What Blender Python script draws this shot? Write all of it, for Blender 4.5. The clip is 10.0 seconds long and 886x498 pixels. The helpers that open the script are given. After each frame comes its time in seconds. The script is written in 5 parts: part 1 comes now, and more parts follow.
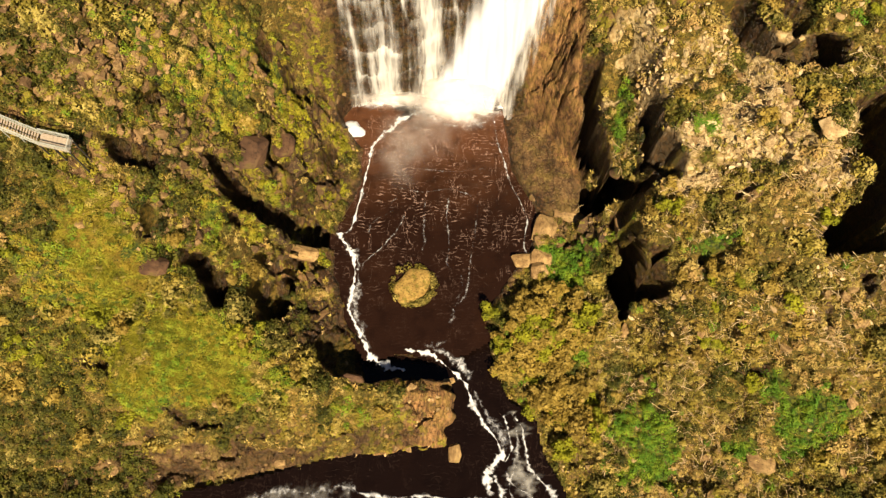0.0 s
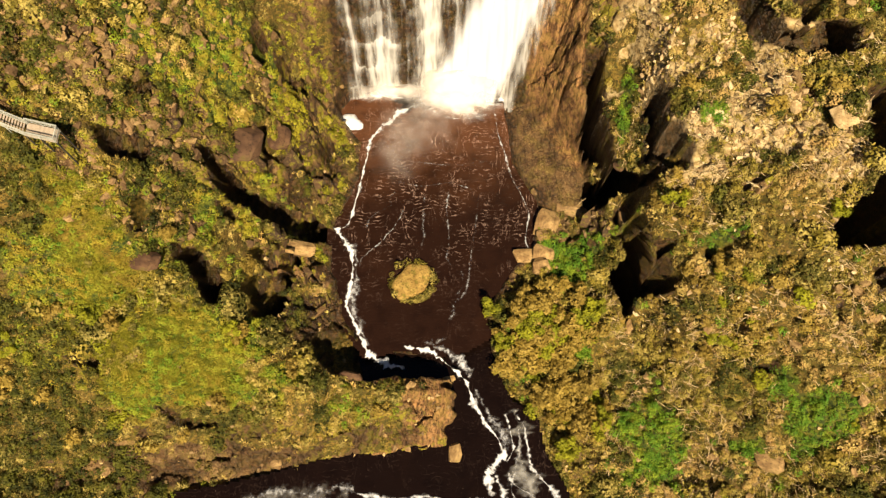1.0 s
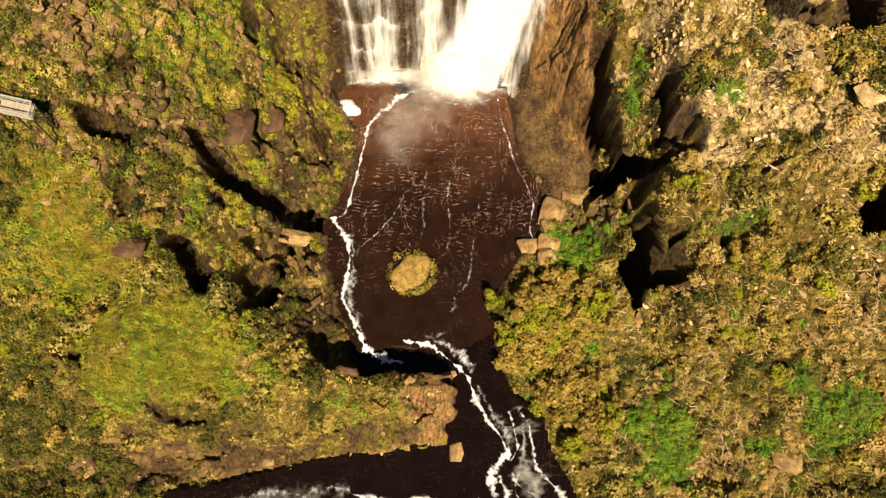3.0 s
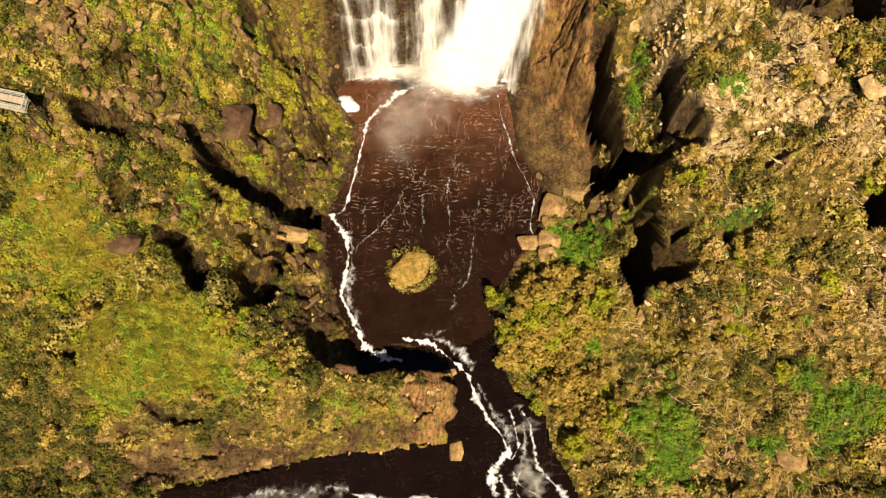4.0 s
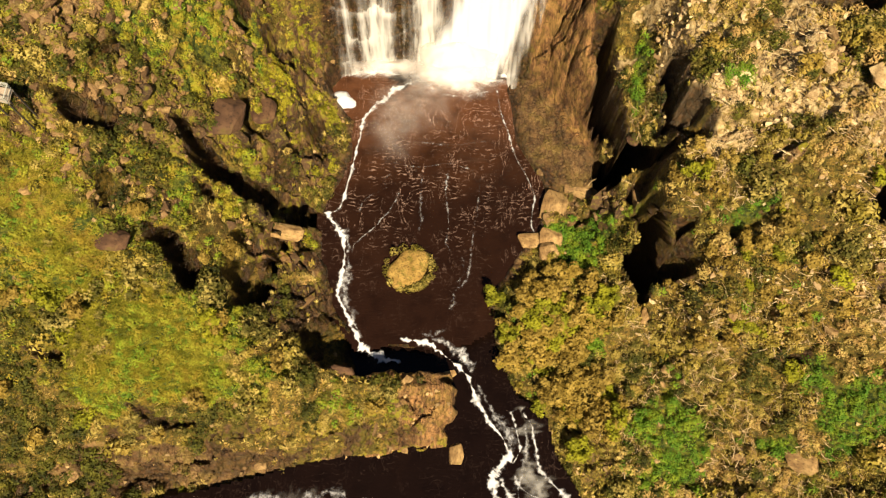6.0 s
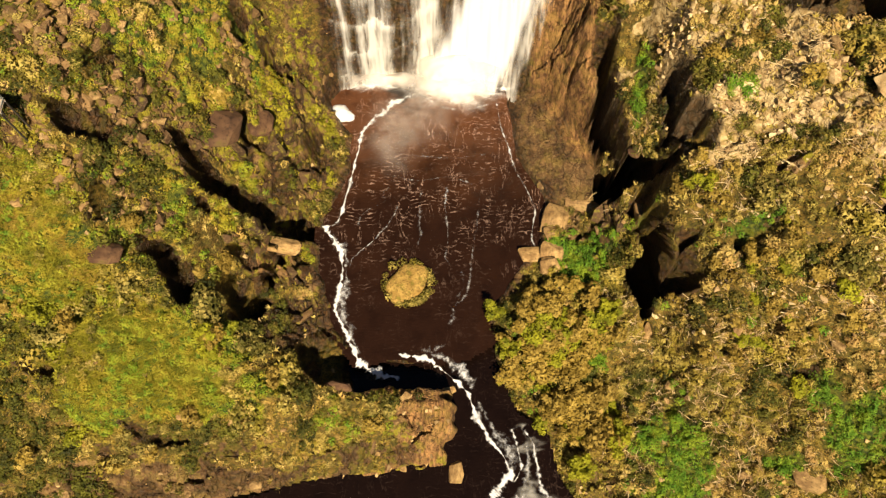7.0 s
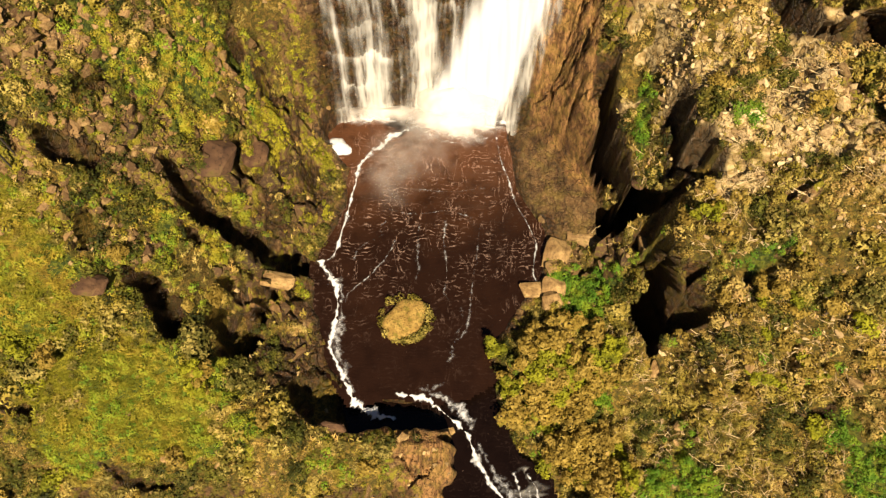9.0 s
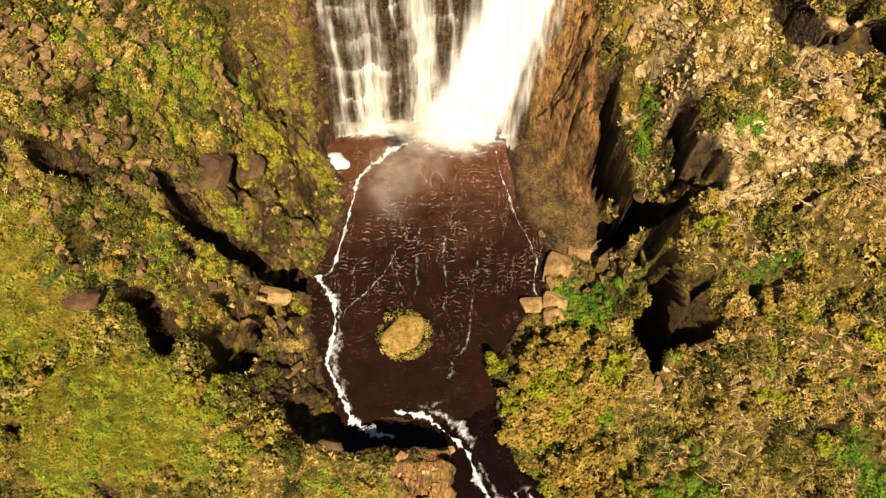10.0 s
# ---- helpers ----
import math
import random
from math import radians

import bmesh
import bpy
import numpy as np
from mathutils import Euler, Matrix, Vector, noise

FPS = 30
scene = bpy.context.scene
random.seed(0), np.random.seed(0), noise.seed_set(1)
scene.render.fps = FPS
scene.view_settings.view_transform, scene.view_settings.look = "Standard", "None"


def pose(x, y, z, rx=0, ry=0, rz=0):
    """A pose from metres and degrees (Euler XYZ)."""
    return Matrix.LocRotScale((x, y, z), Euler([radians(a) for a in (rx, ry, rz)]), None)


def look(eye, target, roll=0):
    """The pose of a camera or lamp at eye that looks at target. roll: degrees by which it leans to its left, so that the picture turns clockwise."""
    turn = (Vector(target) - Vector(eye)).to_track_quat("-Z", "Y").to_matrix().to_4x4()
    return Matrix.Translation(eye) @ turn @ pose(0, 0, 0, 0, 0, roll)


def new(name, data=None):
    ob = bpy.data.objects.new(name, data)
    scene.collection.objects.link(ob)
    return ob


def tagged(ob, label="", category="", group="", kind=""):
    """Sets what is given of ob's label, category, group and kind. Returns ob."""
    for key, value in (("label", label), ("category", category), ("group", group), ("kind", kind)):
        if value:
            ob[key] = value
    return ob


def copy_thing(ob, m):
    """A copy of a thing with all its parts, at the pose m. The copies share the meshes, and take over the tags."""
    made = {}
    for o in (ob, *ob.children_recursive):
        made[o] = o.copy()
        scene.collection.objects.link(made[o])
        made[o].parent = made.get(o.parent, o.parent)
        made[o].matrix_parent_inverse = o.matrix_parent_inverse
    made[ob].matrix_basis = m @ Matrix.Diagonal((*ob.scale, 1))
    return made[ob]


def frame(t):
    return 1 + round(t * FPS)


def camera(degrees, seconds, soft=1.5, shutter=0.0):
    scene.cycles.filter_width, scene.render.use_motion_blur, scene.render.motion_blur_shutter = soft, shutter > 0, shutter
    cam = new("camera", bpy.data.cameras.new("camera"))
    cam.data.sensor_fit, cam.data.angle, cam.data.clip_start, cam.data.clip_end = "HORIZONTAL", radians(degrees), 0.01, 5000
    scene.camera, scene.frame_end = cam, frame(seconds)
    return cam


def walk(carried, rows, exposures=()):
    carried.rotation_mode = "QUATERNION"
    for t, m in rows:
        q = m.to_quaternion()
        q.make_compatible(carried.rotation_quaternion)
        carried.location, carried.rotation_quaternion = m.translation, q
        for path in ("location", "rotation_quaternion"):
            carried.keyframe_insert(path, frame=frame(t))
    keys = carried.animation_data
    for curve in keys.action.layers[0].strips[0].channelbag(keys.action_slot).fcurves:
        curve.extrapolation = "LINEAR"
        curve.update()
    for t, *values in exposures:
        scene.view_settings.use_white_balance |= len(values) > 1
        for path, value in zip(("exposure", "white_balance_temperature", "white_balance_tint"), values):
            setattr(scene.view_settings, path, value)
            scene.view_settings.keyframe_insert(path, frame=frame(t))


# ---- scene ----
cam = camera(62.5, 10.0, soft=1.3)
PATH = [
    (0, (0.004, 5.262, 123.448), (0.002, 5.95, 121.57), 0.7),
    (0.5, (0.056, 5.394, 122.005), (0.053, 6.082, 120.126), 0.5),
    (1, (0.108, 5.423, 120.451), (0.105, 6.111, 118.573), 0.5),
    (1.5, (0.134, 5.42, 118.764), (0.13, 6.11, 116.886), 0.4),
    (2, (0.125, 5.435, 117.219), (0.121, 6.126, 115.344), 0.3),
    (2.5, (0.18, 5.529, 115.745), (0.174, 6.22, 113.868), 0.3),
    (4, (0.176, 5.017, 113.174), (0.171, 5.716, 111.3), 0.3),
    (4.5, (0.193, 4.921, 112.514), (0.19, 5.62, 110.641), 0.3),
    (5, (0.229, 4.867, 111.848), (0.225, 5.567, 109.975), 0.3),
    (6.5, (0.298, 4.758, 108.977), (0.295, 5.493, 107.117), 0.2),
    (7, (0.341, 4.786, 108.161), (0.338, 5.548, 106.312), 0.2),
    (7.5, (0.399, 4.771, 107.193), (0.397, 5.562, 105.356), 0.3),
    (8, (0.449, 4.707, 106.272), (0.447, 5.527, 104.447), 0.3),
    (8.5, (0.47, 4.676, 105.324), (0.466, 5.524, 103.513), 0.3),
    (9, (0.386, 4.672, 104.359), (0.385, 5.547, 102.56), 0.4),
    (9.5, (0.341, 4.681, 103.375), (0.341, 5.582, 101.589), 0.4),
    (10, (0.359, 4.7, 102.523), (0.36, 5.623, 100.749), 0.4),
]
walk(cam, [(t, look(eye, target, roll)) for t, eye, target, roll in PATH], [(0, 1.1), (10, 1.1)])

# ---- light ----
SUN_FROM = Vector((0.13, -0.635, 0.765)).normalized()
world = bpy.data.worlds.new("sky")
scene.world = world
world.use_nodes = True
wn = world.node_tree.nodes
sky = wn.new("ShaderNodeTexSky")
sky.sky_type = "NISHITA"
sky.sun_disc = False
sky.air_density, sky.dust_density = 0.7, 0.3
sky.sun_elevation = math.asin(SUN_FROM.z)
sky.sun_rotation = math.atan2(SUN_FROM.x, SUN_FROM.y)
world.node_tree.links.new(sky.outputs[0], wn["Background"].inputs[0])
wn["Background"].inputs[1].default_value = 0.03
sun = new("sun", bpy.data.lights.new("sun", "SUN"))
sun.data.energy, sun.data.angle, sun.data.color = 5.0, radians(0.5), (1.0, 0.832, 0.615)
sun.matrix_world = look(SUN_FROM * 300, (0, 0, 0))

# ---- ground form ----
# valley cross-sections: station along the river, then offset across and height
SECTIONS = [
    (-60, [(-140, 50), (-60, 6), (-30, -4), (0, -6), (20, -6), (40, -2), (140, 60)]),
    (11, [(-140, 55), (-62, 0), (-45, -2.5), (-28, -3.6), (0, -6), (16, -5.5), (24, -3.5), (38, -4), (52, 0), (62, 8), (140, 60)]),
    (24, [(-140, 70), (-60, 19), (-50, 16), (-40, 12), (-28, 8.5), (-15, 5.4), (-5, 4.2), (1.6, 2.9), (3.4, -2), (10, -4), (16, -3), (25, -4), (33, -2), (40, 3), (50, 11), (60, 18), (140, 70)]),
    (36, [(-140, 85), (-50, 28), (-40, 23), (-33, 18), (-28, 9), (-22, 3.5), (-17, 0.2), (6, 0.2), (9, 1.2), (16, 0), (25, -0.6), (33, 2), (37, 13), (40, 17), (46, 21), (52, 26), (140, 70)]),
    (48, [(-140, 95), (-50, 39), (-45, 35), (-41, 31), (-36, 23), (-28, 10), (-23, 1.5), (-19, 0), (14, 0.2), (23, 0.9), (28, 4), (31.5, 22), (39, 28), (45, 33), (51, 34), (140, 60)]),
    (60, [(-140, 98), (-45, 42), (-40, 37), (-36, 29), (-30, 20), (-26, 13.5), (-22, 4), (-19, 0.3), (15, 0), (24, 1.2), (26, 4), (27.4, 16), (30.4, 19.5), (32, 30), (37, 33), (45, 35.5), (50, 36), (140, 60)]),
    (66, [(-140, 98), (-45, 44), (-40, 38.5), (-36, 31), (-30, 22), (-25, 12.5), (-21, 5), (-17, 0.4), (13, 0), (20, 3), (23, 9), (25, 12), (27.2, 17), (30.2, 20.5), (32, 31.5), (37, 34), (45, 36.5), (140, 60)]),
    (74, [(-140, 98), (-45, 46), (-38, 38), (-32, 27), (-26, 12.5), (-21, 5), (-17, 0.4), (12, 0), (18, 2), (21.5, 19), (24.5, 21.5), (28.5, 24), (31, 33), (35, 36), (45, 38), (140, 60)]),
    (80, [(-140, 98), (-45, 48), (-38, 40), (-32, 28), (-26, 16), (-21, 7), (-18, 0.8), (12, 0.2), (15, 5), (19, 12), (22, 24), (27, 34), (35, 38), (45, 39), (140, 60)]),
    (88, [(-140, 98), (-45, 50), (-36, 43), (-26, 36), (-18, 34), (12, 34), (19, 35), (27, 38), (45, 41), (140, 60)]),
    (130, [(-140, 98), (-45, 56), (-26, 44), (-10, 37), (10, 37), (25, 42), (45, 46), (140, 62)]),
]
POOL = [(-17.5, 80.5), (-9, 82), (1, 80), (11, 81), (11.5, 74), (12.5, 66.6), (17, 57.5), (15.2, 49.8), (11.6, 45.4), (7.5, 38.1),
        (7.2, 34.5), (4, 32.5), (-1, 31.6), (-7, 32.6), (-12.5, 31), (-16.5, 36.7), (-19.6, 46), (-19.3, 53.6), (-15.6, 62.7), (-15.2, 70.5), (-19.2, 74.2), (-20, 77)]
LOWER = [(-13, 30.8), (-7, 32.4), (-1, 31.4), (4, 32.4), (7.8, 34.4), (8.6, 31), (9, 26), (10.8, 22.6), (14.6, 20.6), (15.9, 14.4), (19, 9.4), (24, -60), (-60, -60), (-72, 2),
         (-41, 7.3), (-34.6, 8.4), (-27.5, 10.2), (-20.3, 12.1), (-16.7, 13.4), (-8.3, 14.5), (-3.7, 15.4), (0.4, 16.4), (0, 18.8), (1.7, 20.2), (1.7, 24.3), (-0.2, 25.4), (1.2, 26.3), (-8, 26.0), (-14, 25.6)]
LOW_LEVEL = -2.2
# clefts and gullies with steep sides: depth, the outline of the rim, and whether the floor is run on under it to keep
# the sun out
PITS = []


def pit(depth, *rim, shade_cut=True):
    PITS.append((depth, list(rim), shade_cut))


# the sunny slope, rims drawn round its shadow patches
pit(8.0, (-35.8, 54.9), (-34.5, 55.4), (-32.9, 54.2), (-31.5, 52.6), (-28.1, 52.5), (-25.4, 52.7), (-22.7, 53.4), (-19, 51.3), (-19.9, 50.5), (-23.4, 50.4), (-26.2, 49.5), (-28.8, 49.8), (-30.7, 50.2), (-32.7, 50.4), (-33.8, 51.2), (-34.4, 53.2))
pit(8.0, (-38.1, 40.6), (-35.2, 40.5), (-32.9, 38.6), (-32.4, 36), (-34.3, 34.9), (-35.4, 36.1), (-36.5, 38.1), (-37.5, 38.6))
pit(8.0, (-30.9, 39.4), (-25.7, 41.3), (-25.1, 39.9), (-27.4, 38.4), (-25.6, 38.1), (-26, 35.9), (-27.7, 34), (-28.9, 33.7), (-29.5, 36.2), (-30.6, 36.9))
pit(3.5, (-29.5, 43.6), (-26.6, 44.6), (-23.9, 45.9), (-24.2, 44.4), (-27.9, 42.5))
pit(4.2, (-45.3, 51.9), (-44.2, 52.2), (-42.4, 52), (-41, 52.1), (-40.1, 51.2), (-40.6, 49.7), (-41.9, 49.9), (-43.6, 50.1), (-44.7, 50.5))
pit(3.6, (-41.9, 44.4), (-40.7, 45.2), (-40.2, 44), (-41.7, 41.8), (-42, 43))
pit(2.6, (-33.6, 49.1), (-32.3, 48.6), (-32.2, 47.5), (-33.3, 46.9))
pit(4.0, (-41.5, 57.9), (-39.5, 59.6), (-39.8, 57.6), (-41.5, 55.4))
pit(2.4, (-52.4, 25.9), (-50.2, 26.7), (-48.2, 25.3), (-49.1, 24.5), (-51.5, 24.9))
pit(6.0, (-30.3, 76.8), (-29.2, 78), (-29, 73.5), (-29.6, 72.6), (-30.2, 74.2), shade_cut=False)
pit(4.0, (-27.1, 76.2), (-26.1, 76.2), (-24.1, 75.1), (-24.2, 73.5), (-26.1, 74.2), (-27.1, 74.7))
pit(4.0, (-28.5, 62), (-27.7, 59.8), (-27.1, 59), (-28.1, 58.3), (-29.2, 60.3))
pit(5.0, (-21, 68.3), (-19.9, 66.2), (-20.1, 62.3), (-21, 62.3), (-21.3, 64.9), shade_cut=False)
pit(1.6, (-42.5, 20.3), (-39.9, 19.3), (-34.8, 18.9), (-35.8, 18.2), (-40.9, 18.3), shade_cut=False)
# the gorge under the pool's lip, a pit dug to stand for the shade of bank and bushes
pit(5.0, (-21, 31.5), (-20, 34), (-17.8, 35.4), (-15.8, 33.6), (-13.6, 31), (-13, 26.6), (-17, 27), (-19.5, 28.6), (-20.6, 29.8))
# black chasms of the far side
pit(24.0, (22.8, 76), (25.2, 76), (25.5, 70.4), (25.6, 68.5), (26.4, 65.3), (27.1, 60.1), (27.1, 59.3), (26.3, 61.9), (25.2, 64.3), (23.8, 67.5), (23.4, 68.7), (24.1, 70.1), (22.9, 72.5), shade_cut=False)
pit(20.0, (24.8, 61.4), (27.6, 58.2), (29.2, 56.9), (29.8, 55.7), (31.4, 53.8), (31.9, 52.6), (30.3, 53.7), (28.2, 55.1), (27, 55.2), (26.3, 55.6), (25.2, 55.6), (24.5, 58.5))
pit(12.0, (31.4, 65), (32.5, 63.4), (32.4, 62.2), (31.9, 61.9), (32.2, 59.7), (32, 59.4), (32, 57.4), (31.6, 55.2), (31.1, 55.9), (31.3, 58.7), (31, 61.5), (30.9, 62.9), (31, 64.6), shade_cut=False)
pit(6.0, (32.3, 58.5), (33, 57.6), (33.3, 55.5), (34.2, 54.3), (34.1, 52.9), (32.7, 53.4), (31.8, 55.4), (32, 57), shade_cut=False)
pit(25.0, (29.3, 47.6), (31, 45.4), (31.5, 43.6), (31.8, 42.4), (32.8, 41.1), (33.3, 39.3), (31.2, 39.1), (31.1, 37.4), (30.2, 37), (29.3, 39.9), (28.2, 42.7), (28.2, 44.4), (28.8, 44.9), (29.3, 45.5))
pit(9.0, (31.6, 44.9), (34.4, 44.4), (34.7, 43.4), (33.3, 43.2), (35, 41), (35.9, 39.6), (35.5, 38.4), (33.3, 39.1), (32.3, 41.7), (33, 42.7), shade_cut=False)
pit(5.0, (29.2, 54), (30.2, 53.4), (30.3, 51.6), (29.6, 50.9), (28.6, 52.2), shade_cut=False)
pit(4.0, (29.6, 50), (30.5, 49.6), (30.2, 47.8), (29.4, 48), shade_cut=False)
pit(23.0, (60.5, 60.9), (55.6, 59.1), (55.8, 52.8), (56.3, 46.8), (53.9, 44.4), (51.6, 41.8), (52.3, 39.7), (55.1, 40.2), (60.5, 39.9), shade_cut=False)
pit(7.0, (39, 75.5), (41, 71.6), (42.6, 68.6), (44.2, 67.2), (46, 67.8), (45.4, 70.6), (43.2, 76), shade_cut=False)
pit(6.0, (46.4, 66.6), (50, 65.6), (55, 65), (55, 67.5), (50.6, 68.2), (46.8, 68))
pit(4.5, (48, 74), (49.6, 73.5), (50.5, 70), (49.2, 69.8), shade_cut=False)
pit(3.0, (30.4, 36.4), (31.4, 36), (31.8, 34.2), (30.8, 34.4))
pit(1.5, (38.2, 42.2), (41.6, 42.8), (41.4, 41.6), (38.6, 41.2), shade_cut=False)
pit(1.2, (44.6, 27), (49.4, 27.4), (49.2, 26.5), (45, 26.2), shade_cut=False)
pit(2.6, (57.6, 37.4), (58.6, 37.2), (58.8, 33.4), (57.8, 33.8), shade_cut=False)
pit(2.2, (54, 34.4), (55, 34), (55.4, 31.2), (54.4, 31.6), shade_cut=False)
# the smooth wet slab beside the pool, the bedded brown cliff above it, the grassy flank
SLAB = [(12.8, 79.5), (17.2, 78.6), (19.4, 74.5), (22.2, 70.3), (24.6, 65.6), (25.2, 61.5), (24.4, 57.4), (20.9, 56.9), (17, 59.1), (12.9, 64.8), (11.2, 70.8), (10.6, 76.9)]
CLIFF = [(15.4, 90), (23, 90), (22.6, 77), (23.4, 71), (23.6, 68.4), (25.4, 64.5), (24.8, 62.7), (21.3, 66.8), (18.8, 72), (17, 76.3), (14.6, 78.4), (14.2, 82)]
MEADOW = [(-51, 41), (-50, 43), (-48, 44), (-43, 41), (-39, 36), (-35, 32), (-31, 28), (-27, 25), (-31, 23), (-42, 23.5), (-48, 21), (-50, 26)]
EARTH = [(-62, 16), (-50, 17.5), (-40, 17.5), (-28, 18), (-12, 18.5), (-4, 19), (-4, 15.6), (-8, 14.8), (-20, 12.3), (-34, 8.7), (-62, 6)]
TIP = [(-11, 24.6), (-8, 26.2), (1, 26.4), (2, 24), (2, 20), (0.4, 16), (-8, 14.2), (-14, 13.4), (-9, 17), (-5, 20.5), (-6, 23.5)]
LEDGE = [(-28, 42), (-22, 41), (-19.5, 43), (-19.5, 49.6), (-25, 49), (-28, 46)]
RUBBLE = [(-44, 59.5, 8, 8), (-38, 70, 5, 5), (-42.5, 48, 4, 4), (-51, 64, 8, 9), (51, 55.5, 6, 5), (44, 57, 5, 4), (29.3, 50.5, 2.5, 4), (57, 33, 5, 6), (47, 12, 6, 4), (-41, 43, 3, 3)]
# patches of cover: middle across and along the river, half widths
GREEN = [(-50, 33, 6, 4), (-44, 38.5, 4.5, 2.5), (-46, 22, 4, 2.5), (-24, 25.5, 5, 1.8), (21.6, 47.5, 5.7, 5.7), (34.1, 17.3, 6.6, 7.7), (55.5, 20.1, 5.9, 5.3), (-36.2, 28.4, 8.1, 4.5), (-52.3, 36.4, 4.3, 2.8),
         (-33.6, 22.5, 9.9, 2.3), (37.1, 58.6, 2.9, 1.8), (39.6, 43.5, 2.9, 1.2), (28.5, 65.3, 1.2, 4.3), (-35.1, 46.4, 2, 3.3),
         (-28.2, 73.5, 3.2, 5.5), (-32.4, 69.4, 4.2, 6.5), (-35, 60.5, 2.5, 2.5), (-41, 66, 2.5, 2.5), (-27.5, 54.5, 2.2, 1.6), (47.3, 15.7, 3.1, 3.3), (21.3, 31.7, 4, 2.8), (-38.8, 61.6, 4.1, 3)]
PALE = [(28.0, 75.5, 3.4, 5), (38, 66, 6, 6), (43.5, 56, 6, 4.5), (36.5, 51, 3.2, 3), (52, 46, 4, 4), (32.2, 68.1, 7.5, 5.8), (49, 54.3, 7.5, 5.5), (35.1, 57.3, 4, 4.3), (42.9, 62.8, 5.8, 4.8), (48.1, 66.3, 7.1, 3.3)]
BROWN = [(20.5, 78.4, 4.6, 7.4), (18.2, 66.3, 7.7, 9.6), (18.5, 70, 4, 8), (21.9, 55, 5.7, 4.4), (-31, 58.3, 2.9, 3.2), (-23, 81.2, 4, 6.6),
         (-22.2, 66.7, 4.8, 9), (-24.7, 45.4, 6.3, 4), (-2, 22.8, 5.6, 4.5), (-41.5, 12.8, 17.7, 2.6), (15.7, 48.1, 4, 2.7),
         (-23.8, 57.2, 5.4, 3.6), (-44, 59.6, 4.9, 4.1), (-37.5, 72.2, 4.2, 3), (-42.6, 55.1, 4.4, 3.3), (-49.6, 59.5, 3.3, 4),
         (-37.5, 36.9, 2.6, 1.9)]
CRAGS = [(-24.5, 72, 6.5, 16), (-30, 60, 5.5, 7), (20.5, 79, 4, 8), (24, 52, 5, 5), (-42, 57, 7, 4.5), (-24, 45, 5, 6), (-38, 71, 5, 4), (-47, 68, 8, 6), (-50, 58, 5, 5)]
TREES = [(17.3, 34.4, 9, 7.5), (21.2, 22.3, 7.7, 7.5), (11.5, 39.1, 3.4, 3.1), (-31.6, 32.2, 3.4, 4.8), (-30, 39.7, 3.1, 3.6),
         (-48.2, 29.3, 4.2, 2.8), (-58.5, 24.5, 4.1, 5.4), (59.5, 16, 4.4, 4.6), (40.9, 31.7, 10.1, 4.3), (34.4, 49.8, 4.3, 4.1),
         (42.9, 38.2, 7.7, 3.4)]


def hash2(ix, iy, seed):
    """A repeatable value in 0..1 for each lattice cell."""
    n = (ix.astype(np.int64) * 374761393 + iy.astype(np.int64) * 668265263 + seed * 974711) & 0x7FFFFFFF
    n = ((n ^ (n >> 13)) * 1274126177) & 0x7FFFFFFF
    return ((n ^ (n >> 16)) & 0xFFFF) / 65535.0


def value_noise(x, y, size, seed=0):
    """Smooth noise in -1..1 with cells of that size."""
    x, y = np.asarray(x) / size, np.asarray(y) / size
    ix, iy = np.floor(x), np.floor(y)
    fx, fy = x - ix, y - iy
    fx, fy = fx * fx * (3 - 2 * fx), fy * fy * (3 - 2 * fy)
    a, b = hash2(ix, iy, seed), hash2(ix + 1, iy, seed)
    c, d = hash2(ix, iy + 1, seed), hash2(ix + 1, iy + 1, seed)
    return 2 * ((a * (1 - fx) + b * fx) * (1 - fy) + (c * (1 - fx) + d * fx) * fy) - 1


def fbm(x, y, size, octaves=4, seed=0):
    out, gain = 0.0, 1.0
    for k in range(octaves):
        out = out + gain * value_noise(x + 17.3 * k, y - 9.1 * k, size / 2 ** k, seed + k)
        gain *= 0.5
    return out


def smooth(a, b, v):
    v = np.clip((v - a) / (b - a), 0, 1)
    return v * v * (3 - 2 * v)


def edge_distance(x, y, poly):
    """Signed distance to a closed outline, minus inside."""
    best, inside = np.full(np.shape(x), 1e9), np.zeros(np.shape(x), bool)
    for (ax, ay), (bx, by) in zip(poly, poly[1:] + poly[:1]):
        ex, ey = bx - ax, by - ay
        t = np.clip(((x - ax) * ex + (y - ay) * ey) / (ex * ex + ey * ey), 0, 1)
        best = np.minimum(best, np.hypot(x - ax - t * ex, y - ay - t * ey))
        inside ^= ((ay > y) != (by > y)) & (x < ex * (y - ay) / (ey if ey else 1e-9) + ax)
    return np.where(inside, -best, best)


def valley(x, y):
    """The valley's broad form from its cross-sections."""
    x, y = np.broadcast_arrays(np.asarray(x, float), np.asarray(y, float))
    ys = [s[0] for s in SECTIONS]
    rows = [np.interp(x, [p[0] for p in s[1]], [p[1] for p in s[1]]) for s in SECTIONS]
    z = np.where(y <= ys[0], rows[0], rows[-1])
    for k in range(len(ys) - 1):
        f = (y - ys[k]) / (ys[k + 1] - ys[k])
        z = np.where((f >= 0) & (f < 1), rows[k] * (1 - f) + rows[k + 1] * f, z)
    return z


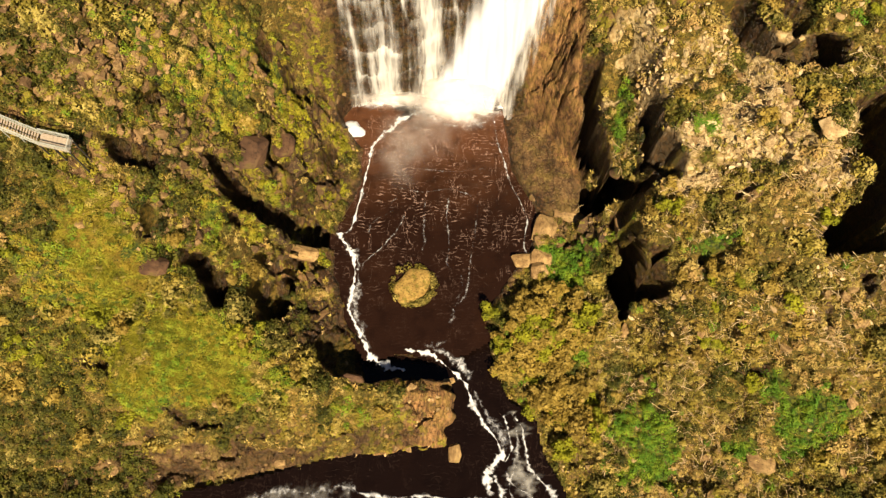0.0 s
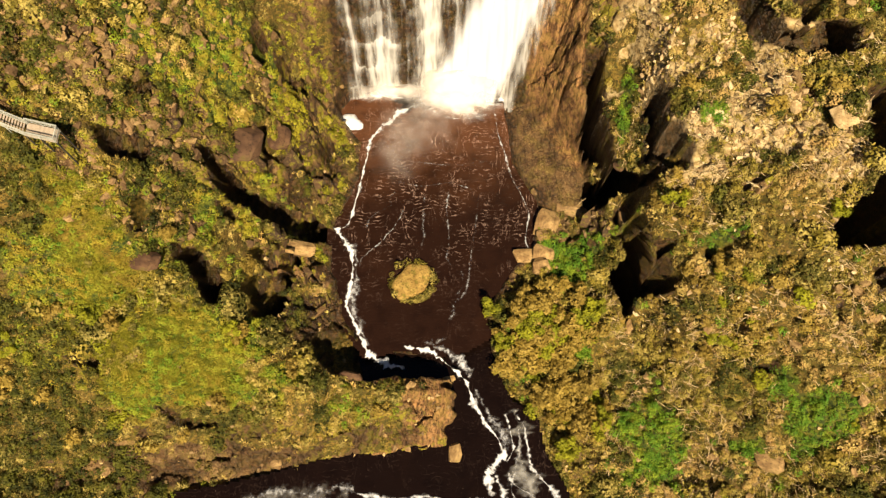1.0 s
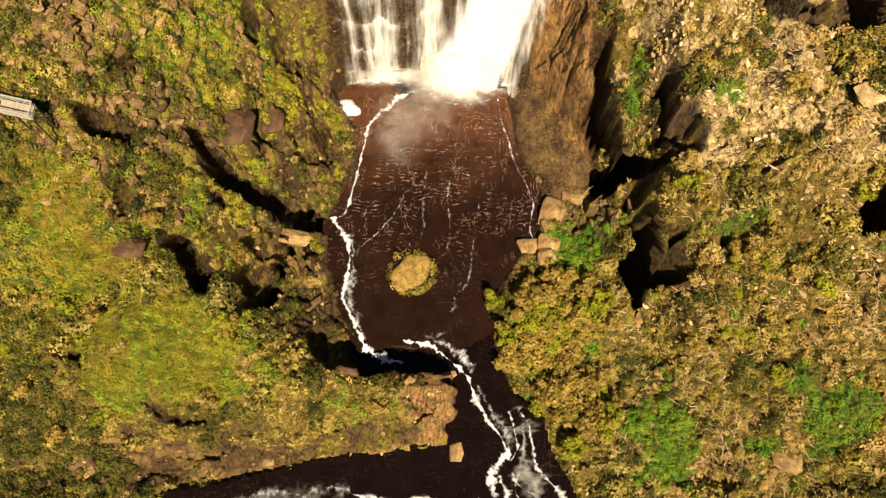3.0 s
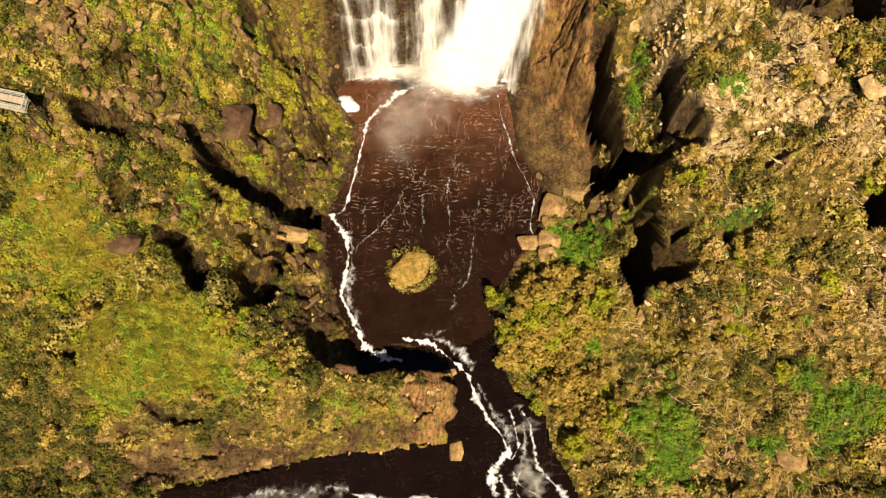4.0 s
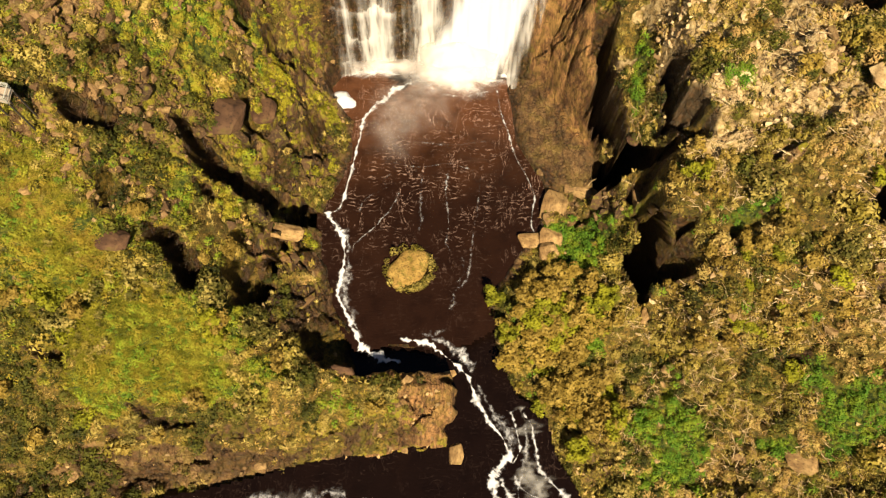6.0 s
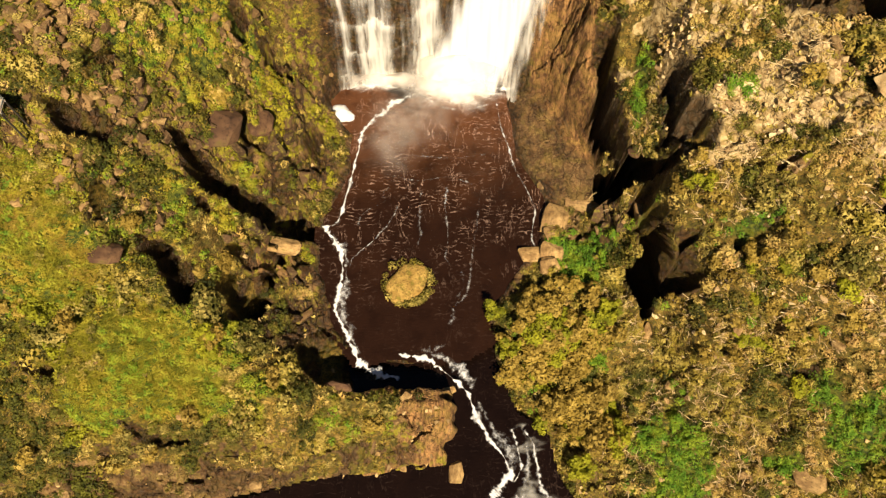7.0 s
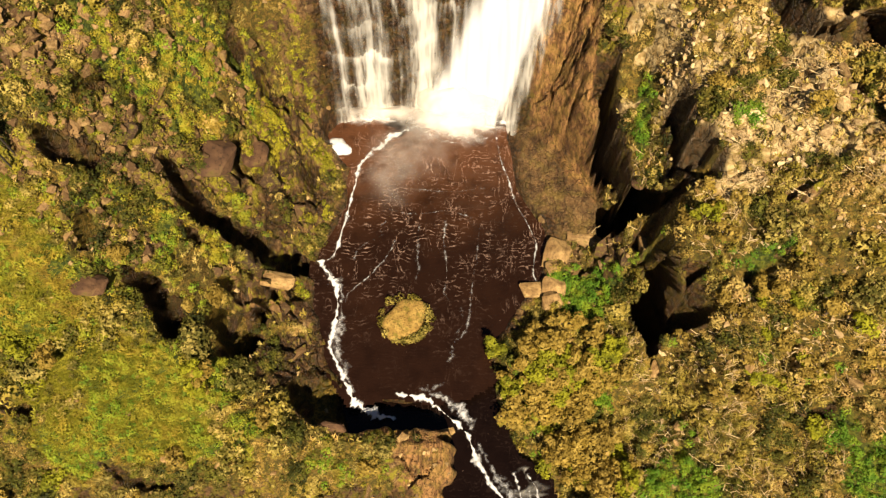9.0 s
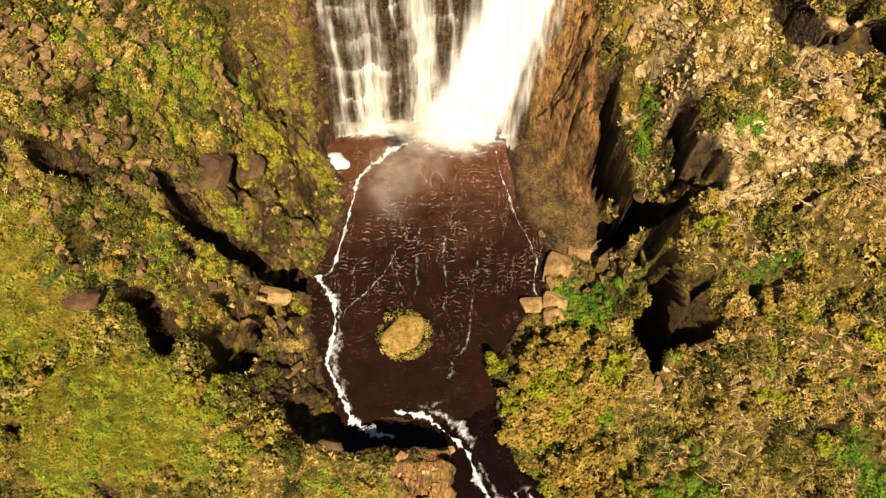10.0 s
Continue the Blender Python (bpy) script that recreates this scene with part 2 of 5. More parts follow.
def cells(x, y, size, seed=0):
    """Blocks: a random value for the nearest cell, and how far its edge is."""
    x, y = np.asarray(x) / size, np.asarray(y) / size
    ix, iy = np.floor(x), np.floor(y)
    near, second, pick = np.full(np.shape(x), 9.0), np.full(np.shape(x), 9.0), np.zeros(np.shape(x))
    for i in (-1, 0, 1):
        for j in (-1, 0, 1):
            cx, cy = ix + i, iy + j
            d = np.hypot(cx + hash2(cx, cy, seed) - x, cy + hash2(cx, cy, seed + 5) - y)
            closer = d < near
            second = np.where(closer, near, np.minimum(second, d))
            pick = np.where(closer, hash2(cx, cy, seed + 9), pick)
            near = np.minimum(near, d)
    return pick, second - near


def patches(x, y, spots):
    """How far inside the nearest of some round patches, 0..1, with ragged edges."""
    out = np.zeros(np.shape(x))
    rag = 0.5 * fbm(x, y, 5, 3, 21)
    for cx, cy, rx, ry in spots:
        out = np.maximum(out, 1 - smooth(0.75, 1.1, np.hypot((x - cx) / rx, (y - cy) / ry) + rag))
    return out


def rim_distance(x, y, deep, rim):
    """Distance outside a pit's ragged rim."""
    big = deep > 8
    return edge_distance(x, y, rim) - (0.15 if big else 0.45 if deep > 3 else 0.0) + (0.25 if big else 0.4) * fbm(x, y, 1.7, 3, 31)


def gullies(x, y):
    """Depth of the pits below the slope, and 0..1 in them and on their rims."""
    x, y = np.broadcast_arrays(np.asarray(x, float), np.asarray(y, float))
    depth, where = np.zeros(x.shape), np.zeros(x.shape)
    for deep, rim, shade_cut in PITS:
        rx, ry = [q[0] for q in rim], [q[1] for q in rim]
        m = (x > min(rx) - 2) & (x < max(rx) + 2) & (y > min(ry) - 2) & (y < max(ry) + 2)
        if not m.any():
            continue
        d = rim_distance(x[m], y[m], deep, rim)
        depth[m] = np.maximum(depth[m], deep * (1 - smooth(-0.5, 0.1, d)))
        where[m] = np.maximum(where[m], 1 - smooth(0.0, 0.6, d))
    return depth, where


def undercut(x, y):
    """How far the pits' floors are run north under their rims, so that no sunlit wall shows."""
    out = np.zeros(x.shape)
    for deep, rim, shade_cut in PITS:
        rx, ry = [q[0] for q in rim], [q[1] for q in rim]
        m = (x > min(rx) - 1) & (x < max(rx) + 1) & (y > min(ry) - 1) & (y < max(ry) + 1)
        if not shade_cut or not m.any():
            continue
        px, py = np.clip(x[m], min(rx) + 0.05, max(rx) - 0.05), y[m]
        south, north = np.full(px.shape, 1e9), np.full(px.shape, -1e9)
        for (ax, ay), (bx, by) in zip(rim, rim[1:] + rim[:1]):
            on = (px - ax) * (px - bx) <= 0
            cross = ay + (by - ay) * (px - ax) / (bx - ax if abs(bx - ax) > 1e-6 else 1e-6)
            south, north = np.where(on, np.minimum(south, cross), south), np.where(on, np.maximum(north, cross), north)
        f = 1 - smooth(-0.5, 0.1, rim_distance(x[m], y[m], deep, rim))
        u = np.clip((py - south) / np.maximum(north - south, 0.3), 0, 1)
        # added undercut, shaped only to keep the pit dark
        out[m] = np.maximum(out[m], 0.9 * deep * f * u)
    return out


def area(x, y, outline, soft=0.8, ragged=0.5):
    """0..1 inside an outline."""
    return 1 - smooth(-soft, soft, edge_distance(x, y, outline) + ragged * fbm(x, y, 3, 3, 27))


def cover(x, y):
    """Masks over the ground: bare rock, pale rock, bright green, wet rock with the pits' painted shade."""
    pale = patches(x, y, PALE)
    dp, dl = edge_distance(x, y, POOL), edge_distance(x, y, LOWER)
    shore = 1 - smooth(0.3, 2.2, np.minimum(dp, dl) + 0.8 * fbm(x, y, 3, 3, 41))
    cliff = smooth(-22, -19, x) * (1 - smooth(14, 19, x)) * smooth(77, 79, y)
    outcrop = smooth(0.30, 0.5, fbm(x, y, 6, 4, 51)) * (0.45 + 0.55 * smooth(35, 55, y))
    rock = np.maximum.reduce([(0.85 - 0.42 * smooth(-28, -36, x) * smooth(20, 30, y)) * patches(x, y, BROWN), 0.9 * pale, gullies(x, y)[1], shore, cliff, outcrop])
    gap = smooth(0.15, 0.5, fbm(x, y, 2.6, 3, 61))
    tip = 1 - smooth(0.7, 1.1, np.minimum(np.hypot((x + 1.5) / 5.5, (y - 22) / 5), np.hypot((x + 36) / 20, (y - 12.5) / 2.4)) + 0.2 * fbm(x, y, 3, 3, 77))
    rock = rock * (1 - 0.75 * gap * (1 - np.maximum(cliff, shore)))
    rock = np.maximum(rock, 0.95 * tip)
    green = patches(x, y, GREEN)
    slab, brown = area(x, y, SLAB, 0.5, 0.2), area(x, y, CLIFF, 0.6, 0.5)
    earth = area(x, y, EARTH, 0.8, 0.8) * smooth(-0.35, 0.15, fbm(x, 1.6 * y, 4.5, 4, 79))
    rock, wet_and_shade = np.maximum.reduce([rock, slab, brown, 0.9 * earth]), np.maximum(0.52 * slab * (0.75 + 0.9 * fbm(x, y, 2.2, 3, 74)), 0.75 * earth)
    # wet brown rock; the last patch also paints the shadowed hollow by the gorge
    for cx, cy, rx, ry in ((-23.2, 68, 6.2, 14), (-25.5, 57, 5.5, 5), (-23.5, 46.5, 5.5, 7), (-20.5, 36, 6, 5.5)):
        bare = 1 - smooth(0.6, 1.15, np.hypot((x - cx) / rx, (y - cy) / ry) + 0.3 * fbm(x, y, 4, 3, 75))
        wet_and_shade, rock = np.maximum(wet_and_shade, 0.95 * bare), np.maximum(rock, 0.85 * bare)
    # wet lip under the pool, its darkness also standing in for shade
    lip = (1 - smooth(1.5, 3, dp)) * (1 - smooth(0.5, 1.5, dl))
    wet_and_shade, rock = np.maximum(wet_and_shade, lip), np.maximum(rock, lip)
    wet_and_shade = np.maximum.reduce([wet_and_shade, 1 - smooth(0.2, 3.0, dp + 1.2 * fbm(x, y, 3, 2, 71)), cliff])
    wet_and_shade, green = wet_and_shade * (1 - 0.9 * brown * (1 - slab)), green * (1 - brown)
    # pits and their rims painted dark, shade put into the rock's colour
    wet_and_shade = np.maximum(wet_and_shade, 0.95 * gullies(x, y)[1])
    # lighter rock strip paints the sunlit rim of the bank
    lit_brink = (1 - smooth(0.5, 1.1, dl + 0.3 * fbm(x, y, 2, 2, 76))) * (1 - smooth(0, 3, x)) * (1 - smooth(17, 19, y))
    rock, wet_and_shade = np.maximum(rock, lit_brink), wet_and_shade * (1 - 0.9 * lit_brink)
    return rock, pale, green, wet_and_shade


def mossless(x, y):
    """0..1 where the rock is bare and warm brown."""
    spots = [(20.5, 78, 5, 9), (21, 66, 6, 11), (21.9, 55, 6, 5), (-1.5, 22, 6.5, 6), (-36, 12.5, 22, 3)]
    return np.maximum(patches(x, y, spots), np.maximum(area(x, y, CLIFF), 0.95 * area(x, y, SLAB)))


def ground_height(x, y):
    x, y = np.broadcast_arrays(np.asarray(x, float), np.asarray(y, float))
    z = valley(x, y)
    dp, dl = edge_distance(x, y, POOL), edge_distance(x, y, LOWER)
    dw = np.minimum(dp, dl)
    rough = smooth(0, 5, dw)
    rock = cover(x, y)[0]
    z = z + rough * (1.2 * fbm(x, y, 9, 3, 3) + 1.0 * fbm(x, y, 3.8, 2, 7) + 0.38 * fbm(x, y, 1.5, 2, 8))
    layer = z / 2.1 + 0.6 * fbm(x, y, 8, 3, 83)
    in_layer = layer - np.floor(layer)
    z = z + rough * (0.25 + 0.75 * smooth(-0.2, 0.4, fbm(x, y, 6, 3, 85))) * 1.3 * (smooth(0.25, 0.75, in_layer) - in_layer)
    big, big_edge = cells(x + 0.5 * fbm(x, y, 4, 2, 5), 1.7 * y, 3.4, 12)
    small, small_edge = cells(x, 1.5 * y, 1.1, 14)
    shape = 2.3 * (big - 0.5) + 0.6 * (small - 0.5) - 0.9 * (1 - smooth(0.0, 0.10, big_edge)) - 0.18 * (1 - smooth(0, 0.12, small_edge))
    z = z + rock * (1 - 0.6 * cover(x, y)[1]) * (0.25 + 0.75 * rough) * shape
    crag = np.zeros(np.shape(x))
    for cx, cy, rx, ry in CRAGS:
        crag = np.maximum(crag, 1 - smooth(0.7, 1.1, np.hypot((x - cx) / rx, (y - cy) / ry) + 0.25 * fbm(x, y, 5, 2, 87)))
    u, v = 0.88 * x + 0.47 * y, -0.47 * x + 0.88 * y
    rib, rib_edge = cells(u + 0.7 * fbm(x, y, 4, 3, 88), 0.42 * v, 2.3, 89)
    z = z + crag * smooth(0.5, 2.5, dw) * (3.4 * (rib - 0.5) - 1.8 * (1 - smooth(0.0, 0.16, rib_edge)) + 0.5 * fbm(x, y, 1.8, 2, 90))
    ledge = smooth(-20, -17, x) * (1 - smooth(13, 17, x)) * smooth(79.5, 81, y) * (1 - smooth(87, 90, y))
    phase = z / 5.2 + 0.5 * fbm(x, y * 0, 6, 2, 81)
    part_of = phase - np.floor(phase)
    z = z + ledge * 5.2 * 0.55 * (smooth(0, 0.6, part_of) - part_of)
    brown = area(x, y, CLIFF, 0.8, 0.6)
    u, v = 0.96 * x + 0.28 * y, -0.28 * x + 0.96 * y
    bed, bed_edge = cells(u + 0.5 * fbm(x, y, 3, 3, 95), 0.33 * v, 1.25, 96)
    z = z + brown * smooth(0.3, 2, dp) * (2.6 * (bed - 0.5) - 1.8 * (1 - smooth(0, 0.22, bed_edge)) + 0.9 * fbm(x, y, 1.1, 2, 97))
    slab = area(x, y, SLAB, 0.35, 0.1)
    z = z + slab * (0.6 + 0.17 * (x - 11) + 0.3 * fbm(x, y, 4, 3, 98) + 0.12 * fbm(x, 0.5 * y, 0.9, 2, 99) - z)
    z = np.where((x < 0) & (y > 33) & (y < 76) & (dp > 0.1) & (dp < 12), np.maximum(z, 0.35 * smooth(0.1, 1.2, dp)), z)
    z = z - gullies(x, y)[0] * smooth(0, 1.2, dp)
    z = np.where((dp < 2.5) & (dl < 2.5), np.minimum(z, -0.7), z)
    ragged = fbm(x, y, 2.4, 3, 94)
    z = np.where(dp < 40, (-1.5) + (z + 1.5) * smooth(-1.2, 0.6, dp + 0.3 * ragged), z)
    z = np.where(dl < 40, (-4) + (z + 4) * smooth(-0.9, 0.4, dl + 0.75 * ragged), z)
    return z


# ---- end of ground form ----

# ---- materials ----


class Nodes:
    """A small helper that builds one node material."""

    def __init__(self, name):
        self.m = bpy.data.materials.new(name)
        self.m.use_nodes = True
        self.t = self.m.node_tree
        self.b = self.t.nodes["Principled BSDF"]
        self.out = self.t.nodes["Material Output"]

    def n(self, kind, **props):
        node = self.t.nodes.new("ShaderNode" + kind)
        for k, v in props.items():
            setattr(node, k, v)
        return node

    def put(self, socket, v):
        if isinstance(v, bpy.types.NodeSocket):
            self.t.links.new(v, socket)
        elif isinstance(v, tuple):
            socket.default_value = (*v, 1) if len(v) == 3 and len(socket.default_value) == 4 else v
        else:
            socket.default_value = v

    def where(self, scale=(1, 1, 1), own=False):
        c = self.n("TexCoord")
        src = c.outputs["Object"] if own else self.n("NewGeometry").outputs["Position"]
        p = self.n("Mapping")
        self.put(p.inputs["Vector"], src)
        p.inputs["Scale"].default_value = scale
        return p.outputs[0]

    def noise(self, scale, detail=4.0, rough=0.55, at=None, warp=0.0):
        k = self.n("TexNoise")
        self.put(k.inputs["Vector"], at if at is not None else self.where())
        k.inputs["Scale"].default_value, k.inputs["Detail"].default_value = scale, detail
        k.inputs["Roughness"].default_value, k.inputs["Distortion"].default_value = rough, warp
        return k.outputs["Fac"]

    def ramp(self, v, a, b, lo=0.0, hi=1.0):
        k = self.n("MapRange")
        k.interpolation_type = "SMOOTHSTEP"
        for key, val in (("Value", v), ("From Min", a), ("From Max", b), ("To Min", lo), ("To Max", hi)):
            self.put(k.inputs[key], val)
        return k.outputs[0]

    def mix(self, f, a, b, kind="MIX"):
        k = self.n("Mix", data_type="RGBA", blend_type=kind)
        self.put(k.inputs[0], f)
        self.put(k.inputs[6], a)
        self.put(k.inputs[7], b)
        return k.outputs[2]

    def math(self, op, a, b=0.0):
        k = self.n("Math", operation=op)
        self.put(k.inputs[0], a)
        self.put(k.inputs[1], b)
        return k.outputs[0]

    def attr(self, name):
        return self.n("Attribute", attribute_name=name).outputs["Fac"]

    def bump(self, h, strength=0.5, dist=0.1, onto=None):
        k = self.n("Bump")
        k.inputs["Strength"].default_value, k.inputs["Distance"].default_value = strength, dist
        self.put(k.inputs["Height"], h)
        if onto is not None:
            self.put(k.inputs["Normal"], onto)
        return k.outputs[0]

    def done(self, colour, rough=0.9, normal=None, spec=0.3):
        self.put(self.b.inputs["Base Color"], colour)
        self.put(self.b.inputs["Roughness"], rough)
        self.b.inputs["Specular IOR Level"].default_value = spec
        if normal is not None:
            self.put(self.b.inputs["Normal"], normal)
        return self.m


def rock_colours(k):
    """Brown, layered sandstone with pale and rusty parts."""
    body = k.mix(k.ramp(k.noise(0.35, 5), 0.35, 0.65), (0.085, 0.045, 0.017), (0.21, 0.118, 0.041))
    body = k.mix(k.ramp(k.noise(2.4, 5), 0.45, 0.7, 0, 0.8), body, (0.29, 0.19, 0.075))
    return k.mix(k.ramp(k.noise(5.5, 3), 0.55, 0.75, 0, 0.8), body, (0.05, 0.028, 0.014))


def ground_material():
    k = Nodes("slope_ground")
    dry = k.mix(k.ramp(k.noise(0.22, 4), 0.35, 0.65), (0.11, 0.067, 0.011), (0.25, 0.16, 0.027))
    dry = k.mix(k.ramp(k.noise(1.3, 5), 0.42, 0.6), dry, (0.075, 0.06, 0.007))
    dry = k.mix(k.ramp(k.noise(4.2, 4), 0.46, 0.62, 0, 0.9), dry, (0.045, 0.034, 0.008))
    lush = k.mix(k.ramp(k.noise(1.8, 4), 0.4, 0.6), (0.03, 0.045, 0.006), (0.11, 0.12, 0.010))
    grassy = k.mix(k.ramp(k.noise(0.7, 5), 0.35, 0.65), (0.13, 0.115, 0.006), (0.24, 0.20, 0.012))
    veg = k.mix(k.attr("green"), k.mix(k.attr("meadow"), dry, grassy), lush)
    rock = rock_colours(k)
    bedded = k.mix(k.ramp(k.noise(1.2, 6, 0.65, k.where((1.6, 0.5, 0.5))), 0.38, 0.62), (0.11, 0.052, 0.018), (0.36, 0.19, 0.066))
    bedded = k.mix(k.ramp(k.noise(4, 4, 0.6, k.where((1.5, 0.6, 0.6))), 0.56, 0.7, 0, 0.8), bedded, (0.035, 0.018, 0.009))
    rock = k.mix(k.attr("brown"), rock, bedded)
    pale = k.mix(k.ramp(k.noise(1.1, 6), 0.4, 0.62), (0.34, 0.23, 0.085), (0.62, 0.47, 0.22))
    rock = k.mix(k.math("MULTIPLY", k.attr("pale"), 0.85), rock, pale)
    moss = k.ramp(k.noise(0.55, 6, 0.65), 0.46, 0.56, 0, 0.95)
    rock = k.mix(k.math("MULTIPLY", k.math("MULTIPLY", moss, k.math("SUBTRACT", 1.0, k.math("MULTIPLY", k.attr("mossless"), 0.8))), k.math("SUBTRACT", 1.0, k.attr("pale"))), rock, k.mix(k.noise(3.0, 3), (0.12, 0.105, 0.008), (0.33, 0.28, 0.02)))
    # dark rock colour: truly wet places, and painted shade in the pits
    wet_and_shade = k.attr("wet_and_shade")
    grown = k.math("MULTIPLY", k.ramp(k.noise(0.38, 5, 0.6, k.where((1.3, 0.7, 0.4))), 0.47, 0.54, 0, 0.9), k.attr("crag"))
    rock = k.mix(k.math("MULTIPLY", wet_and_shade, k.math("SUBTRACT", 0.92, grown)), rock, k.mix(k.ramp(k.noise(1.5, 5, 0.65), 0.42, 0.66), (0.014, 0.008, 0.004), k.mix(k.noise(0.5, 3), (0.068, 0.030, 0.011), (0.11, 0.054, 0.017))))
    warp = k.n("VectorMath", operation="ADD")
    k.put(warp.inputs[0], k.where((0.62, 0.3, 0.3)))
    wob = k.n("TexNoise")
    k.put(wob.inputs["Vector"], k.where())
    wob.inputs["Scale"].default_value = 0.8
    k.put(warp.inputs[1], wob.outputs["Color"])
    crack = k.n("TexVoronoi", feature="DISTANCE_TO_EDGE")
    k.put(crack.inputs["Vector"], warp.outputs[0])
    crack.inputs["Scale"].default_value = 1.15
    joint = k.ramp(crack.outputs["Distance"], 0.0, 0.07, 1, 0)
    rock = k.mix(k.math("MULTIPLY", joint, k.math("MULTIPLY", k.ramp(k.noise(0.7, 3), 0.45, 0.62, 0.0, 0.85), k.math("SUBTRACT", 1.0, k.attr("mossless")))), rock, (0.02, 0.012, 0.006))
    edge = k.math("ADD", k.attr("rock"), k.math("MULTIPLY", k.math("SUBTRACT", k.noise(2.2, 5), 0.5), 0.9))
    colour = k.mix(k.ramp(edge, 0.35, 0.6), veg, rock)
    h = k.math("ADD", k.noise(1.7, 7, 0.65), k.math("MULTIPLY", k.noise(6.5, 5, 0.6), 0.5))
    h = k.math("SUBTRACT", h, k.math("MULTIPLY", k.math("MULTIPLY", joint, k.attr("rock")), 0.6))
    return k.done(colour, k.ramp(wet_and_shade, 0.2, 0.9, 0.92, 0.45), k.bump(h, 1.0, 0.45), 0.25)


def rock_material(name, tint, pale):
    k = Nodes(name)
    at = k.where(own=True)
    var = k.n("ObjectInfo").outputs["Random"]
    body = k.mix(k.ramp(k.noise(1.3, 6, at=at), 0.35, 0.65), tint, pale)
    body = k.mix(k.ramp(k.noise(7, 4, at=at), 0.5, 0.72, 0, 0.7), body, tuple(0.35 * c for c in tint))
    body = k.mix(k.ramp(k.noise(0.8, 4, at=at), 0.58, 0.7, 0, 0.6), body, (0.12, 0.10, 0.014))
    body = k.mix(0.55, body, k.mix(var, (0.6, 0.55, 0.5), (1.25, 1.2, 1.1)), "MULTIPLY")
    return k.done(body, 0.85, k.bump(k.noise(5, 6, 0.65, at=at), 0.7, 0.15), 0.3)


def small_rock_material():
    k = Nodes("loose_stone")
    var = k.n("NewGeometry").outputs["Random Per Island"]
    body = k.mix(var, (0.10, 0.058, 0.022), (0.44, 0.30, 0.125))
    body = k.mix(k.ramp(k.noise(3, 5), 0.5, 0.7, 0, 0.7), body, (0.07, 0.04, 0.02))
    return k.done(body, 0.88, k.bump(k.noise(6, 4), 0.5, 0.08), 0.3)


def pale_chip_material():
    k = Nodes("pale_loose_stone")
    var = k.n("NewGeometry").outputs["Random Per Island"]
    body = k.mix(var, (0.24, 0.15, 0.06), (0.62, 0.47, 0.24))
    body = k.mix(k.ramp(k.noise(3, 5), 0.5, 0.7, 0, 0.6), body, (0.16, 0.10, 0.04))
    return k.done(body, 0.88, k.bump(k.noise(6, 4), 0.5, 0.08), 0.3)


def rock_blocks_material():
    k = Nodes("jointed_sandstone")
    var = k.n("NewGeometry").outputs["Random Per Island"]
    body = k.mix(var, (0.07, 0.038, 0.015), (0.26, 0.155, 0.06))
    body = k.mix(k.ramp(k.noise(1.6, 5), 0.5, 0.72, 0, 0.7), body, (0.33, 0.23, 0.10))
    body = k.mix(k.ramp(k.noise(4.5, 4), 0.55, 0.72, 0, 0.85), body, (0.05, 0.028, 0.014))
    body = k.mix(k.ramp(k.noise(0.6, 4), 0.55, 0.68, 0, 0.45), body, (0.16, 0.13, 0.015))
    return k.done(body, 0.85, k.bump(k.noise(4, 6, 0.65), 0.8, 0.2), 0.25)


def crag_material():
    k = Nodes("mossy_dark_rock")
    var = k.n("NewGeometry").outputs["Random Per Island"]
    body = k.mix(var, (0.03, 0.016, 0.007), (0.12, 0.066, 0.023))
    body = k.mix(k.ramp(k.noise(3.2, 5), 0.5, 0.7, 0, 0.5), body, (0.2, 0.125, 0.045))
    body = k.mix(k.ramp(k.noise(1.1, 5, 0.65), 0.5, 0.62, 0, 0.7), body, k.mix(k.noise(3.0, 3), (0.09, 0.08, 0.009), (0.24, 0.20, 0.016)))
    return k.done(body, 0.8, k.bump(k.noise(4, 6, 0.65), 0.8, 0.2), 0.3)


def leaf_material(name, dark, mid, light, dry):
    k = Nodes(name)
    island = k.n("NewGeometry").outputs["Random Per Island"]
    tone = k.attr("tone")
    c = k.mix(k.ramp(tone, 0.0, 0.6), dark, mid)
    c = k.mix(k.ramp(tone, 0.55, 1.0), c, dry)
    c = k.mix(k.ramp(island, 0.3, 1.0, 0, 0.15), c, light)
    c = k.mix(k.ramp(k.noise(0.55, 5), 0.44, 0.62, 0, 0.62), c, light)
    c = k.mix(k.ramp(k.noise(0.75, 4, at=k.where((1, 1.3, 1))), 0.5, 0.64, 0, 0.75), c, dark)
    k.done(c, 0.75, None, 0.2)
    thin = k.n("BsdfTranslucent")
    k.put(thin.inputs["Color"], c)
    both = k.n("MixShader")
    both.inputs[0].default_value = 0.15
    k.put(both.inputs[1], k.b.outputs[0])
    k.put(both.inputs[2], thin.outputs[0])
    k.t.links.new(both.outputs[0], k.out.inputs[0])
    return k.m


